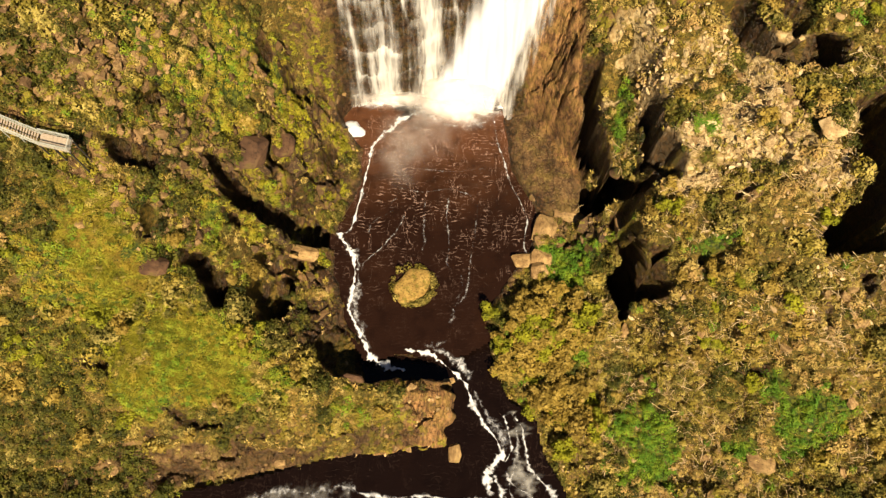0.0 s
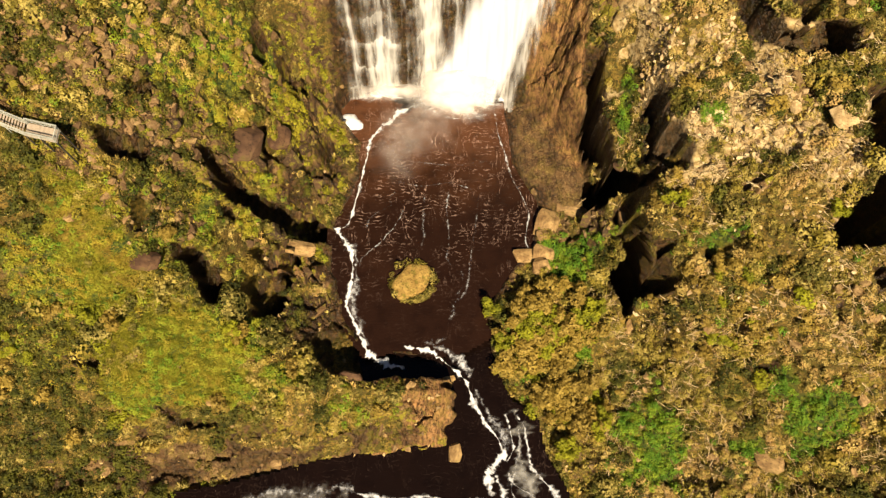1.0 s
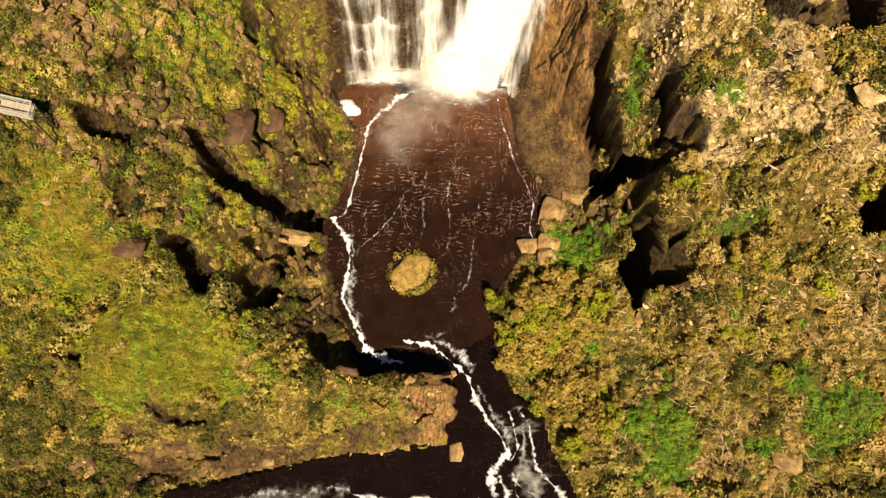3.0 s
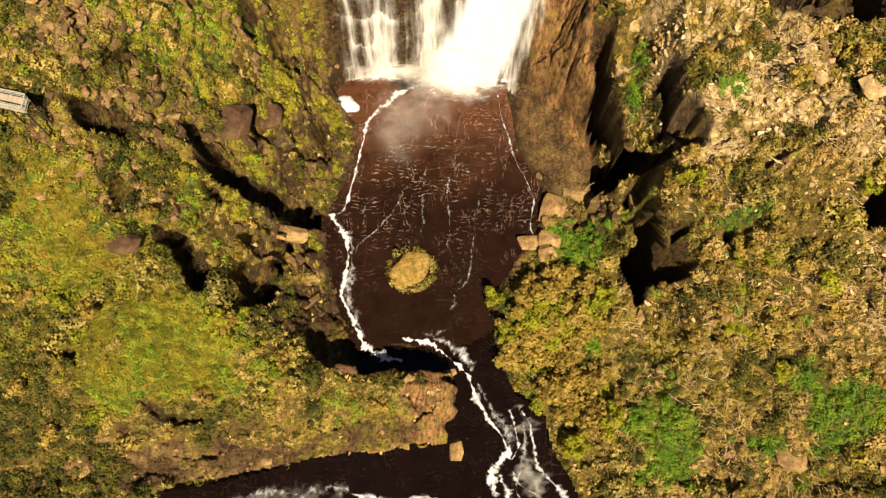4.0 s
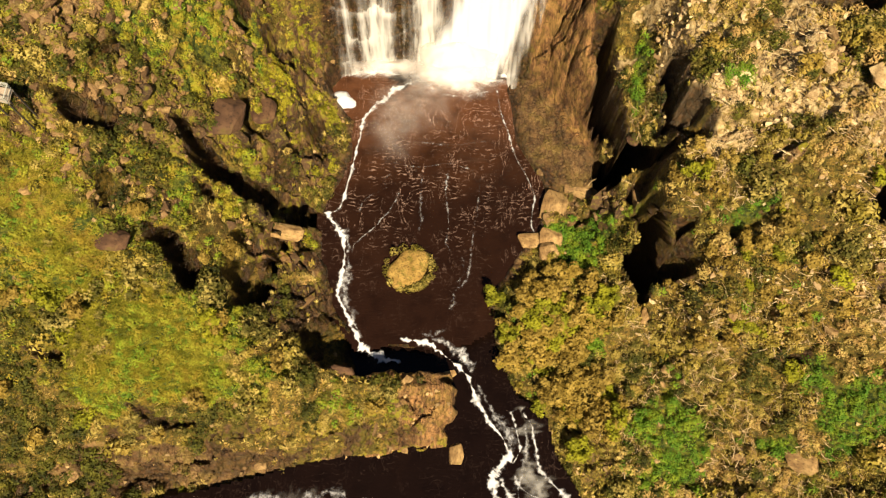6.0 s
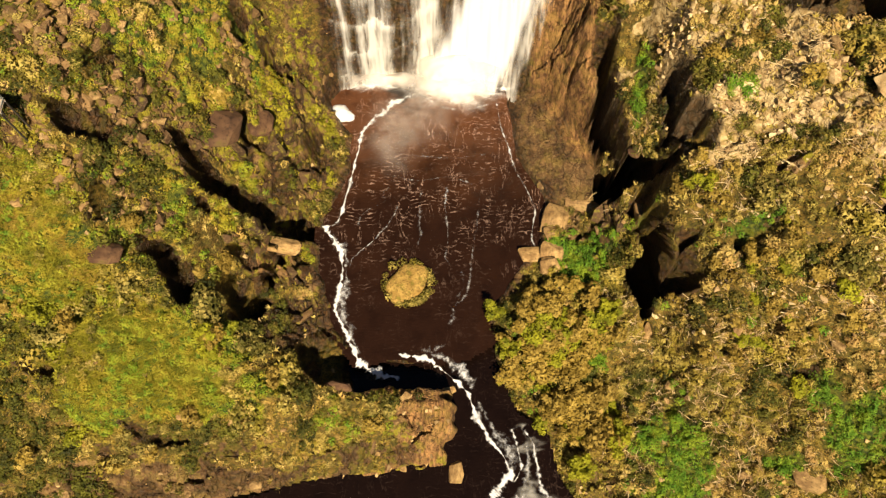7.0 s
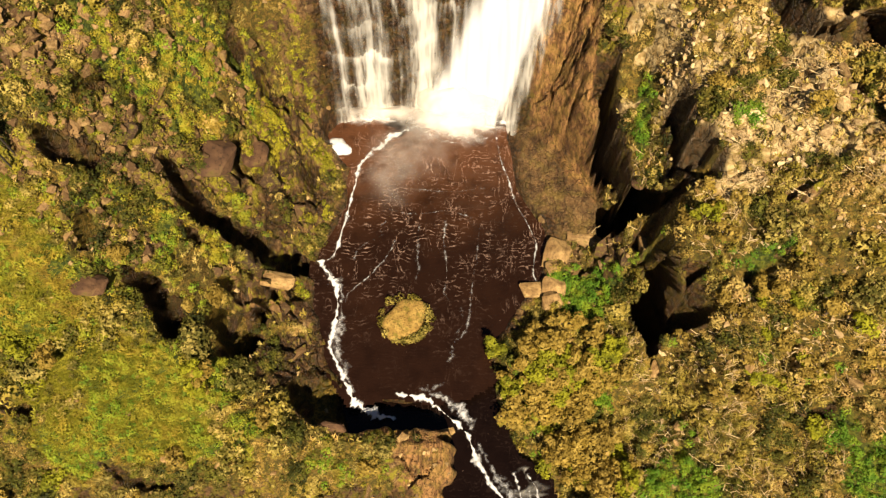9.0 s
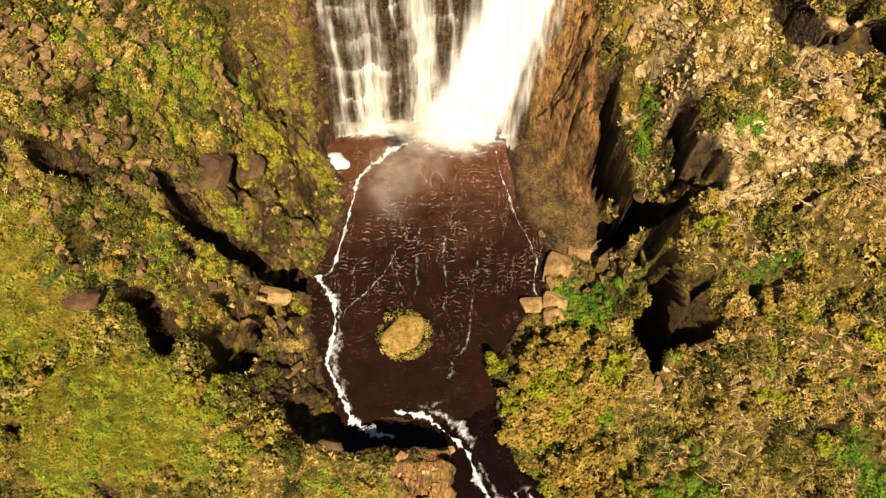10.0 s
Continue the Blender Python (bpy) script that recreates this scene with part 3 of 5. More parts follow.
def tree_leaf_material(name, dark, mid, light):
    k = Nodes(name)
    island = k.n("NewGeometry").outputs["Random Per Island"]
    var = k.n("ObjectInfo").outputs["Random"]
    c = k.mix(var, dark, mid)
    c = k.mix(k.ramp(island, 0.3, 1.0, 0, 0.22), c, light)
    c = k.mix(k.ramp(k.noise(0.7, 3), 0.42, 0.62, 0, 0.45), c, light)
    k.done(c, 0.75, None, 0.2)
    thin = k.n("BsdfTranslucent")
    k.put(thin.inputs["Color"], c)
    both = k.n("MixShader")
    both.inputs[0].default_value = 0.15
    k.put(both.inputs[1], k.b.outputs[0])
    k.put(both.inputs[2], thin.outputs[0])
    k.t.links.new(both.outputs[0], k.out.inputs[0])
    return k.m


def pool_material(name, deep, shallow):
    k = Nodes(name)
    stir = k.attr("stir")
    c = k.mix(k.ramp(stir, 0.0, 1.0), deep, shallow)
    c = k.mix(k.ramp(k.noise(0.35, 5), 0.45, 0.7, 0, 0.5), c, tuple(0.5 * v for v in deep))
    flow = k.where((1.5, 0.45, 1.0))
    swirl = k.noise(0.34, 4, 0.6, flow, 0.9)
    thread = k.ramp(k.math("ABSOLUTE", k.math("SUBTRACT", swirl, 0.5)), 0.002, 0.014, 0.55, 0)
    patchy = k.math("MULTIPLY", k.ramp(k.noise(0.22, 3), 0.47, 0.6), k.math("MULTIPLY", k.attr("chop"), k.ramp(k.noise(3.0, 4), 0.36, 0.6)))
    wave = k.noise(2.0, 3, 0.5, k.where((0.5, 1.9, 1.0)), 0.6)
    band = k.n("TexWave", wave_type="BANDS", bands_direction="Y")
    k.put(band.inputs["Vector"], k.where((0.8, 1.0, 1.0)))
    for key, val in (("Scale", 0.38), ("Distortion", 16.0), ("Detail", 4.0), ("Detail Scale", 0.9), ("Detail Roughness", 0.65)):
        band.inputs[key].default_value = val
    crest = k.math("MULTIPLY", k.ramp(band.outputs["Fac"], 0.82, 0.98, 0, 0.42), k.math("MULTIPLY", k.ramp(k.noise(0.16, 4), 0.44, 0.6), k.ramp(k.noise(0.9, 4), 0.45, 0.6)))
    fleck = k.math("MULTIPLY", k.ramp(k.noise(6.5, 2), 0.73, 0.77), k.ramp(k.noise(0.4, 3), 0.5, 0.65))
    froth = k.math("MAXIMUM", k.math("MULTIPLY", thread, patchy), k.math("MAXIMUM", k.math("MULTIPLY", crest, k.attr("chop")), fleck))
    froth = k.math("MULTIPLY", froth, 0.8)
    c = k.mix(froth, c, (0.55, 0.36, 0.27))
    h = k.math("ADD", wave, k.math("MULTIPLY", k.noise(2.6, 4, 0.6), 0.5))
    k.done(c, k.ramp(froth, 0, 1, 0.06, 0.7), k.bump(h, 0.35, 0.2), 0.15)
    return k.m


def white_water_material(name, colour=(0.88, 0.88, 0.86), low=0.30, high=0.85, grainy=0.9, most=1.0):
    k = Nodes(name)
    grain = k.noise(3.5, 5, 0.65) if grainy > 0.5 else k.noise(0.5, 5, 0.6)
    d = k.math("ADD", k.attr("whiteness"), k.math("MULTIPLY", k.math("SUBTRACT", grain, 0.5), grainy))
    alpha = k.ramp(d, low, high, 0.0, most)
    k.done(colour, 0.55, None, 0.3)
    thin = k.n("BsdfTranslucent")
    k.put(thin.inputs["Color"], colour)
    both = k.n("MixShader")
    both.inputs[0].default_value = 0.35
    k.put(both.inputs[1], k.b.outputs[0])
    k.put(both.inputs[2], thin.outputs[0])
    clear = k.n("BsdfTransparent")
    final = k.n("MixShader")
    k.put(final.inputs[0], alpha)
    k.put(final.inputs[1], clear.outputs[0])
    k.put(final.inputs[2], both.outputs[0])
    k.t.links.new(final.outputs[0], k.out.inputs[0])
    return k.m


def wood_material(name, dark, light):
    k = Nodes(name)
    at = k.where((1, 8, 8), own=True)
    c = k.mix(k.ramp(k.noise(2.5, 5, at=at), 0.35, 0.65), dark, light)
    c = k.mix(0.4, c, k.mix(k.n("ObjectInfo").outputs["Random"], (0.75, 0.75, 0.75), (1.2, 1.2, 1.2)), "MULTIPLY")
    return k.done(c, 0.8, k.bump(k.noise(6, 4, at=at), 0.3, 0.01), 0.3)


M_GROUND = ground_material()
M_BROWN_ROCK = rock_material("brown_sandstone", (0.17, 0.10, 0.036), (0.36, 0.24, 0.095))
M_PALE_ROCK = rock_material("pale_sandstone", (0.30, 0.20, 0.085), (0.50, 0.375, 0.18))
M_DARK_ROCK = rock_material("dark_wet_sandstone", (0.06, 0.03, 0.015), (0.12, 0.065, 0.03))
M_STONE = small_rock_material()
M_PALE_CHIP = pale_chip_material()
M_OLIVE = leaf_material("olive_leaves", (0.055, 0.052, 0.005), (0.25, 0.192, 0.02), (0.54, 0.42, 0.11), (0.42, 0.265, 0.085))
M_GREEN = leaf_material("fresh_green_leaves", (0.06, 0.16, 0.012), (0.15, 0.25, 0.014), (0.27, 0.32, 0.02), (0.30, 0.215, 0.022))
M_MOSS = leaf_material("wet_moss", (0.10, 0.10, 0.006), (0.24, 0.22, 0.012), (0.38, 0.34, 0.025), (0.32, 0.24, 0.02))
M_BLOCKS = rock_blocks_material()
M_CRAG = crag_material()
M_DARK_LEAF = leaf_material("dark_green_leaves", (0.02, 0.024, 0.004), (0.06, 0.065, 0.007), (0.16, 0.15, 0.015), (0.12, 0.085, 0.015))
M_GRASS = leaf_material("dry_grass_blades", (0.13, 0.11, 0.01), (0.31, 0.235, 0.03), (0.62, 0.48, 0.16), (0.48, 0.31, 0.08))
M_CROWN_OLIVE = tree_leaf_material("gum_leaves", (0.12, 0.078, 0.009), (0.265, 0.18, 0.024), (0.50, 0.36, 0.08))
M_CROWN_GREEN = tree_leaf_material("wattle_leaves", (0.10, 0.11, 0.006), (0.20, 0.20, 0.008), (0.40, 0.38, 0.02))
M_BARK = wood_material("bark", (0.10, 0.07, 0.045), (0.20, 0.15, 0.10))
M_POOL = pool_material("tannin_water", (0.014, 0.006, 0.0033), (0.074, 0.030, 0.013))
# the pool's water again, with the stream's shade in its darker colour
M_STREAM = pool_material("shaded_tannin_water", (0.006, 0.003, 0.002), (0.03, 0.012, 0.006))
M_FOAM = white_water_material("white_water", low=0.2, high=1.1)
M_SPRAY = white_water_material("spray", (0.95, 0.86, 0.74), 0.0, 1.1, 0.22, 0.8)
M_CHUTE = white_water_material("thick_falling_water", (0.9, 0.89, 0.85), 0.02, 1.15, 0.3)
M_VEIL = white_water_material("thin_falling_water", (0.85, 0.82, 0.72), 0.05, 1.25, 0.4, 0.92)
M_DECK = wood_material("weathered_decking", (0.28, 0.22, 0.15), (0.42, 0.34, 0.24))
# leg timber with the deck's shadow put into its colour
M_LEG = wood_material("shade_dark_timber", (0.025, 0.02, 0.014), (0.05, 0.04, 0.028))
M_RAIL = wood_material("grey_steel_rail", (0.30, 0.30, 0.24), (0.42, 0.42, 0.34))

# ---- mesh helpers ----


def mesh_from(name, co, faces, material, smooth_faces=False, **attrs):
    """A mesh from arrays: faces all of one size; attrs are values for each vertex."""
    co, faces = np.asarray(co, np.float32), np.asarray(faces, np.int32)
    me = bpy.data.meshes.new(name)
    me.vertices.add(len(co))
    me.vertices.foreach_set("co", co.ravel())
    me.loops.add(faces.size)
    me.loops.foreach_set("vertex_index", faces.ravel())
    me.polygons.add(len(faces))
    me.polygons.foreach_set("loop_start", np.arange(0, faces.size, faces.shape[1], dtype=np.int32))
    me.polygons.foreach_set("use_smooth", np.full(len(faces), smooth_faces))
    me.update(calc_edges=True)
    for key, val in attrs.items():
        me.attributes.new(key, "FLOAT", "POINT").data.foreach_set("value", np.asarray(val, np.float32).ravel())
    me.materials.append(material)
    return me


def grid_faces(ny, nx):
    i = (np.arange(ny - 1)[:, None] * nx + np.arange(nx - 1)).ravel()
    return np.stack([i, i + 1, i + nx + 1, i + nx], -1)


def part(name, bm, material, parent, label=""):
    me = bpy.data.meshes.new(name)
    bm.to_mesh(me)
    bm.free()
    me.materials.append(material)
    ob = new(name, me)
    ob.parent = parent
    return tagged(ob, label) if label else ob


def box(bm, a, b, size):
    """A bar from a to b of that (width, height)."""
    a, b = Vector(a), Vector(b)
    d = b - a
    m = Matrix.Translation((a + b) / 2) @ d.to_track_quat("X", "Z").to_matrix().to_4x4() @ Matrix.Diagonal((d.length, size[0], size[1], 1))
    bmesh.ops.create_cube(bm, size=1, matrix=m)


def steps(a, b, fine, reach):
    """Lines of the ground's grid: even inside, ever wider outside."""
    right, left = [b], [a]
    d = fine
    while right[-1] < reach:
        d *= 1.22
        right.append(right[-1] + d)
        left.append(left[-1] - d)
    return np.array(left[:0:-1] + list(np.arange(a, b + fine / 2, fine)) + right[1:])


def height_at(x, y):
    return float(ground_height(np.array([x]), np.array([y]))[0])


# ---- ground and water ----
gx, gy = np.meshgrid(steps(-68, 68, 0.23, 2600), steps(4, 92, 0.23, 2600))
rock, pale, green, wet_and_shade = cover(gx, gy)
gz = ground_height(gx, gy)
me = mesh_from("ground", np.stack([gx, gy + undercut(gx, gy), gz], -1).reshape(-1, 3), grid_faces(*gx.shape), M_GROUND, True, rock=rock, pale=pale, green=green, wet_and_shade=wet_and_shade, mossless=mossless(gx, gy), crag=patches(gx, gy, CRAGS[:2] + [(-25, 46, 7, 6)]), meadow=area(gx, gy, MEADOW, 3, 2.5), brown=np.maximum.reduce([area(gx, gy, CLIFF, 0.8, 0.6), 0.9 * area(gx, gy, TIP, 1.0, 0.8), 0.6 * area(gx, gy, LEDGE, 1.5, 1.2)]))
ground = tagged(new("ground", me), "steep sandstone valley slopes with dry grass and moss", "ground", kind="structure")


def water_sheet(name, label, outline, level, material, spill):
    xs = np.arange(max(min(p[0] for p in outline), -75) - 1, max(p[0] for p in outline) + 1, 0.4)
    ys = np.arange(max(min(p[1] for p in outline), -30) - 1, max(p[1] for p in outline) + 1, 0.4)
    x, y = np.meshgrid(xs, ys)
    stir = np.clip(np.exp(-((80 - y) / 17.0) ** 2) + 0.15 * fbm(x, y, 6, 3, 91), 0, 1)
    chop = np.clip(smooth(34, 62, y) + 0.2 * fbm(x, y, 8, 2, 92), 0.05, 1)
    z = level + 0.05 * fbm(x, y, 1.6, 3, 93) * (0.3 + chop)
    keep = edge_distance(x, y, outline) < spill
    f = grid_faces(*x.shape)
    f = f[keep.ravel()[f].all(1)]
    used, f = np.unique(f, return_inverse=True)
    co = np.stack([x, y, z], -1).reshape(-1, 3)[used]
    ob = new(name, mesh_from(name, co, f.reshape(-1, 4), material, True, stir=stir.ravel()[used], chop=chop.ravel()[used]))
    return tagged(ob, label, "water", kind="structure")


water_sheet("water_pool", "dark brown plunge pool streaked with foam", POOL, 0.0, M_POOL, 1.5)
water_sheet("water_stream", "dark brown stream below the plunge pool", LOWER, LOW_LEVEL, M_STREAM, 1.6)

# ---- waterfall ----


def face_line(x, z):
    """Where the cliff under the falls has that height."""
    ys = np.arange(77.5, 96, 0.1)
    out = np.empty(np.shape(x))
    hx, hy = np.meshgrid(x[0], ys)
    heights = np.maximum.accumulate(ground_height(hx, hy), axis=0)
    for i in range(x.shape[1]):
        h = heights[:, i]
        out[:, i] = np.interp(z[:, i], h + np.arange(len(ys)) * 1e-5, ys)
    return out


def fall_sheet(name, parent, label, x0, x1, density, proud, seed, material):
    xs, zs = np.arange(x0, x1, 0.13), np.concatenate([np.arange(-0.3, 36, 0.4)])
    x, z = np.meshgrid(xs, zs)
    y = face_line(x, z) - proud
    smoothed = y.copy()
    for _ in range(4 if proud < 0.8 else 40):
        smoothed[1:-1] = (smoothed[:-2] + smoothed[1:-1] + smoothed[2:]) / 3
    y = np.minimum(y, smoothed if proud < 0.8 else smoothed - 0.5) - 0.25 * value_noise(x, z * 0.08, 0.7, seed)
    ob = new(name, mesh_from(name, np.stack([x, y, z], -1).reshape(-1, 3), grid_faces(*x.shape), material, True, whiteness=density(x, z)))
    ob.parent = parent
    return tagged(ob, label)


def streaks(x, z, size, seed):
    return value_noise(x + 0.3 * value_noise(x, z, 4, seed + 1), z * 0.06, size, seed) + 0.6 * value_noise(x, z * 0.12, size * 0.4, seed + 2)


def main_density(x, z):
    left = -2.2 + 0.34 * z - 2.6 * np.exp(-z / 5.0)
    right = 8.8 + 0.27 * z
    body = smooth(-3.6, 2.8, x - left + 1.0 * streaks(x, z, 1.4, 3)) * smooth(-1.4, 1.6, right - x + 0.7 * streaks(x, z, 1.2, 5))
    return 1.5 * body


def veil_density(x, z):
    """Strands and curtains parted by bare rock; brighter under each ledge."""
    reach = smooth(-18.8, -17.2, x + 0.04 * z) * (1 - smooth(4, 9, x))
    bend = x + 0.6 * value_noise(x * 0.2, z, 5, 13)
    low = smooth(19, 9, z)
    band = 0.10 + (0.35 + 0.45 * low) * np.exp(-((bend + 11.4) / 2.6) ** 4) + 0.55 * np.exp(-((bend + 16.0 + 0.03 * z) / 0.55) ** 2) + 0.25 * np.exp(-((bend + 17.6) / 0.4) ** 2)
    band = band + 0.4 * np.exp(-((bend + 6.9) / 0.25) ** 2) + 0.8 * np.exp(-((bend + 3.0) / 2.0) ** 2) + 0.35 * np.exp(-((bend - 1.6) / 0.35) ** 2) + 0.5 * np.exp(-z / 2.6)
    step = z / 5.2 + 0.5 * fbm(x, z * 0, 6, 2, 81) + 0.12 * value_noise(x, z, 1.5, 15)
    burst = 0.4 * np.exp(-6 * (1 - (step - np.floor(step)))) * (0.5 + value_noise(x, z, 2.5, 19))
    return reach * (band * (1 + 0.45 * streaks(x, z, 0.6, 7)) + burst + 0.14 * streaks(x, z, 0.35, 9))


def side_density(x, z):
    mid = 10.9 + 0.23 * z
    return smooth(2.6, 0.4, np.abs(x - mid)) * (0.5 + 0.4 * streaks(x, z, 0.7, 17))


waterfall = tagged(new("waterfall"), "broad white waterfall dropping over brown rock ledges", "waterfall")
fall_sheet("chute", waterfall, "thick white main chute", -9, 19, main_density, 0.9, 1, M_CHUTE)
fall_sheet("veil", waterfall, "thin stepped veils of falling water", -19.5, 9, veil_density, 0.4, 2, M_VEIL)
fall_sheet("side_veil", waterfall, "thin veil beside the main chute", 8, 19, side_density, 0.5, 4, M_VEIL)


def spray_layer(parent, cx, cy, rx, ry, level, dens, seed):
    """A thin drifting layer of mist over the pool."""
    q, a = np.meshgrid(np.linspace(0, 1, 24), np.linspace(0, 2 * np.pi, 72))
    x, y = cx + rx * q * np.cos(a), cy + ry * q * np.sin(a)
    z = level * (1 - 0.5 * q) + 0.5 * fbm(x, y, 3, 3, seed)
    d = 0.45 * dens * (1 - smooth(0.0, 1.0, q)) * (1.2 + 0.45 * fbm(x + 0.5 * y, 0.3 * y, 3.0, 3, seed + 2))
    ob = new("spray", mesh_from("spray", np.stack([x, y, z + 0.4], -1).reshape(-1, 3), grid_faces(*x.shape), M_SPRAY, True, whiteness=d))
    ob.parent = parent


for k, (cx, cy, rx, ry, level, dens) in enumerate([(2.0, 79.6, 10.5, 5.5, 9.0, 2.2), (2.0, 78.6, 11, 6.5, 4.0, 2.2), (-4, 73.5, 11, 10, 1.8, 0.55), (-8.5, 70, 7.5, 12, 1.1, 0.6), (-9.5, 80.2, 10, 3.2, 3.0, 1.9), (11, 80, 3.5, 2.4, 3, 0.5)]):
    spray_layer(waterfall, cx, cy, rx, ry, level, dens, 100 + 5 * k)


def foam_mound(parent, cx, cy, rx, ry, high, seed):
    """Churning foam where the chute meets the pool."""
    q, a = np.meshgrid(np.linspace(0, 1, 26), np.linspace(0, 2 * np.pi, 90))
    lobe = 1 + 0.4 * value_noise(3 * np.cos(a), 3 * np.sin(a), 1.0, seed) + 0.25 * value_noise(8 * np.cos(a), 8 * np.sin(a), 1.0, seed + 1)
    x, y = cx + rx * q * lobe * np.cos(a), cy + ry * q * lobe * np.sin(a)
    z = 0.12 + high * (1 - q * q) * (0.8 + 0.35 * fbm(x, y, 1.8, 3, seed))
    d = 1.35 * (1 - q) ** 1.5 + 0.6 * fbm(x, y, 1.4, 4, seed + 3) * (1 - q)
    ob = new("foam_mound", mesh_from("foam_mound", np.stack([x, y, z], -1).reshape(-1, 3), grid_faces(*x.shape), M_CHUTE, True, whiteness=d))
    ob.parent = parent


foam_mound(waterfall, 2.6, 79.0, 9.2, 4.2, 1.6, 121)
foam_mound(waterfall, -12.0, 80.4, 6.5, 1.7, 0.4, 125)
foam_mound(waterfall, -6.0, 80.9, 4.5, 1.4, 0.8, 129)
foam_mound(waterfall, 11.0, 79.8, 2.0, 0.8, 0.5, 127)


def foam_ribbon(name, label, line, widths, levels, seed, material=None, dens=1.0):
    """White water along a line; its edges fray."""
    pts, w, lv = [], [], []
    for k in range(len(line) - 1):
        for f in np.linspace(0, 1, 24, endpoint=False):
            pts.append((line[k][0] * (1 - f) + line[k + 1][0] * f, line[k][1] * (1 - f) + line[k + 1][1] * f))
            w.append(widths[k] * (1 - f) + widths[k + 1] * f)
            lv.append(levels[k] * (1 - f) + levels[k + 1] * f)
    p = np.array(pts)
    for _ in range(8):
        p[1:-1] = (p[:-2] + p[1:-1] + p[2:]) / 3
    d = np.gradient(p, axis=0)
    d /= np.linalg.norm(d, axis=1)[:, None] + 1e-9
    side = np.stack([-d[:, 1], d[:, 0]], -1)
    u = np.linspace(-1, 1, 17)
    s = np.arange(len(p))
    wob = 0.35 * value_noise(s * 0.15, s * 0, 1.0, seed) + 0.2 * value_noise(s * 0.5, s * 0, 1.0, seed + 1)
    w = 0.66 * np.array(w) * (0.85 + 0.75 * value_noise(s * 0.11, s * 0, 1.0, seed + 6) + 0.2 * value_noise(s * 0.4, s * 0, 1.0, seed + 7))
    x = p[:, :1] + side[:, :1] * np.array(w)[:, None] * (u + wob[:, None])
    y = p[:, 1:] + side[:, 1:] * np.array(w)[:, None] * (u + wob[:, None])
    z = np.array(lv)[:, None] + 0.10 + 0.12 * (1 - u * u) + 0.06 * value_noise(x, y, 0.5, seed)
    ends = np.minimum(1, np.minimum(s, s[::-1]) / 5.0)[:, None]
    dn = dens * ends * (1.2 * (1 - np.abs(u) ** 1.1) + 0.5 * value_noise(x, y, 0.45, seed + 3) + 0.3 * value_noise(x, y, 1.6, seed + 4))
    ob = new(name, mesh_from(name, np.stack([x, y, z], -1).reshape(-1, 3), grid_faces(*x.shape), material or M_FOAM, True, whiteness=dn))
    return tagged(ob, label, "white water", kind="structure")


foam_ribbon("water_foam_edge", "white foam line along the pool's rocky edge", [(-5.3, 79.1), (-8.8, 76.2), (-12.6, 72.7), (-14, 70.4), (-14.3, 67), (-15.2, 62.1), (-16, 57.8), (-16.9, 53.9), (-18.2, 53)],
            [1.6, 1.3, 0.9, 0.55, 0.5, 0.6, 0.6, 0.7, 0.9], [0] * 9, 201, dens=0.72)
foam_ribbon("water_foam_run", "white rapid leaving the pool along its bank", [(-19.6, 53.2), (-17.6, 51.2), (-16.1, 48.6), (-15.7, 45.1), (-16.2, 41.7), (-16.4, 38.9), (-15.2, 36.5), (-13.9, 33.8), (-12.6, 31.4), (-11.3, 30.2), (-9, 29.2), (-5.9, 29)],
            [1.0, 0.95, 0.65, 0.6, 0.75, 0.9, 0.65, 0.6, 0.8, 1.3, 1.6, 1.2], [0, 0, 0, 0, 0, 0, 0, 0, 0.1, -0.1, -1.0, -1.9], 211, dens=1.1)
foam_ribbon("water_foam_rapid", "white rapid pouring from the pool into the stream", [(-6.6, 32), (-3.7, 31.7), (-1.5, 31.1), (1.6, 28.8), (4.0, 26.8), (5, 24.2), (7, 20.3), (9.4, 17.4), (10.2, 14.9), (8.5, 13.2), (7.5, 11.6), (8.4, 8.2)],
            [0.5, 0.9, 1.0, 0.8, 0.85, 0.9, 0.9, 1.0, 1.2, 1.1, 1.2, 1.6], [0, 0, 0, -1.2, -1.9, -2.2, -2.2, -2.2, -2.2, -2.2, -2.2, -2.2], 221, dens=1.1)
for k, (line, widths, dens) in enumerate((
    ([(10.6, 21.8), (11.2, 19), (11.9, 16), (10.6, 13.6)], [0.7, 0.6, 0.6, 0.5], 0.7),
    ([(12.2, 21.4), (13.6, 19.6), (14.2, 16), (14.6, 13), (17.4, 10), (19.4, 8)], [0.9, 0.7, 0.5, 0.6, 0.8, 1.2], 0.6),
    ([(12.6, 19.6), (12.9, 16.2), (12.2, 12.8), (11.2, 9.4), (12.6, 7)], [1.2, 0.9, 0.8, 0.9, 1.1], 0.42),
    ([(10.8, 12.4), (12, 10.2), (14.6, 8.6), (16.6, 7)], [0.6, 0.6, 0.9, 1.1], 0.55),
    ([(8.8, 12), (9.8, 9.6), (10.4, 7)], [1.3, 1.5, 1.6], 0.75),
    ([(9, 8), (4, 7.8), (-3, 8.2), (-9, 8), (-14, 8.8)], [1.2, 0.8, 0.7, 0.9, 0.7], 0.6),
    ([(-12, 8.2), (-16, 9.8), (-21, 8.6), (-26, 8.8), (-31, 7.2), (-38, 6)], [1.6, 1.9, 2.2, 1.8, 1.6, 1.4], 0.36),
    ([(-52, 6.6), (-57, 7.4), (-63, 7)], [0.8, 1.2, 1.0], 0.9),
)):
    foam_ribbon("water_foam_swirl", "foam swirling over rock in the lower stream", line, widths, [-2.18 + 0.01 * k] * len(line), 231 + 3 * k, dens=dens)
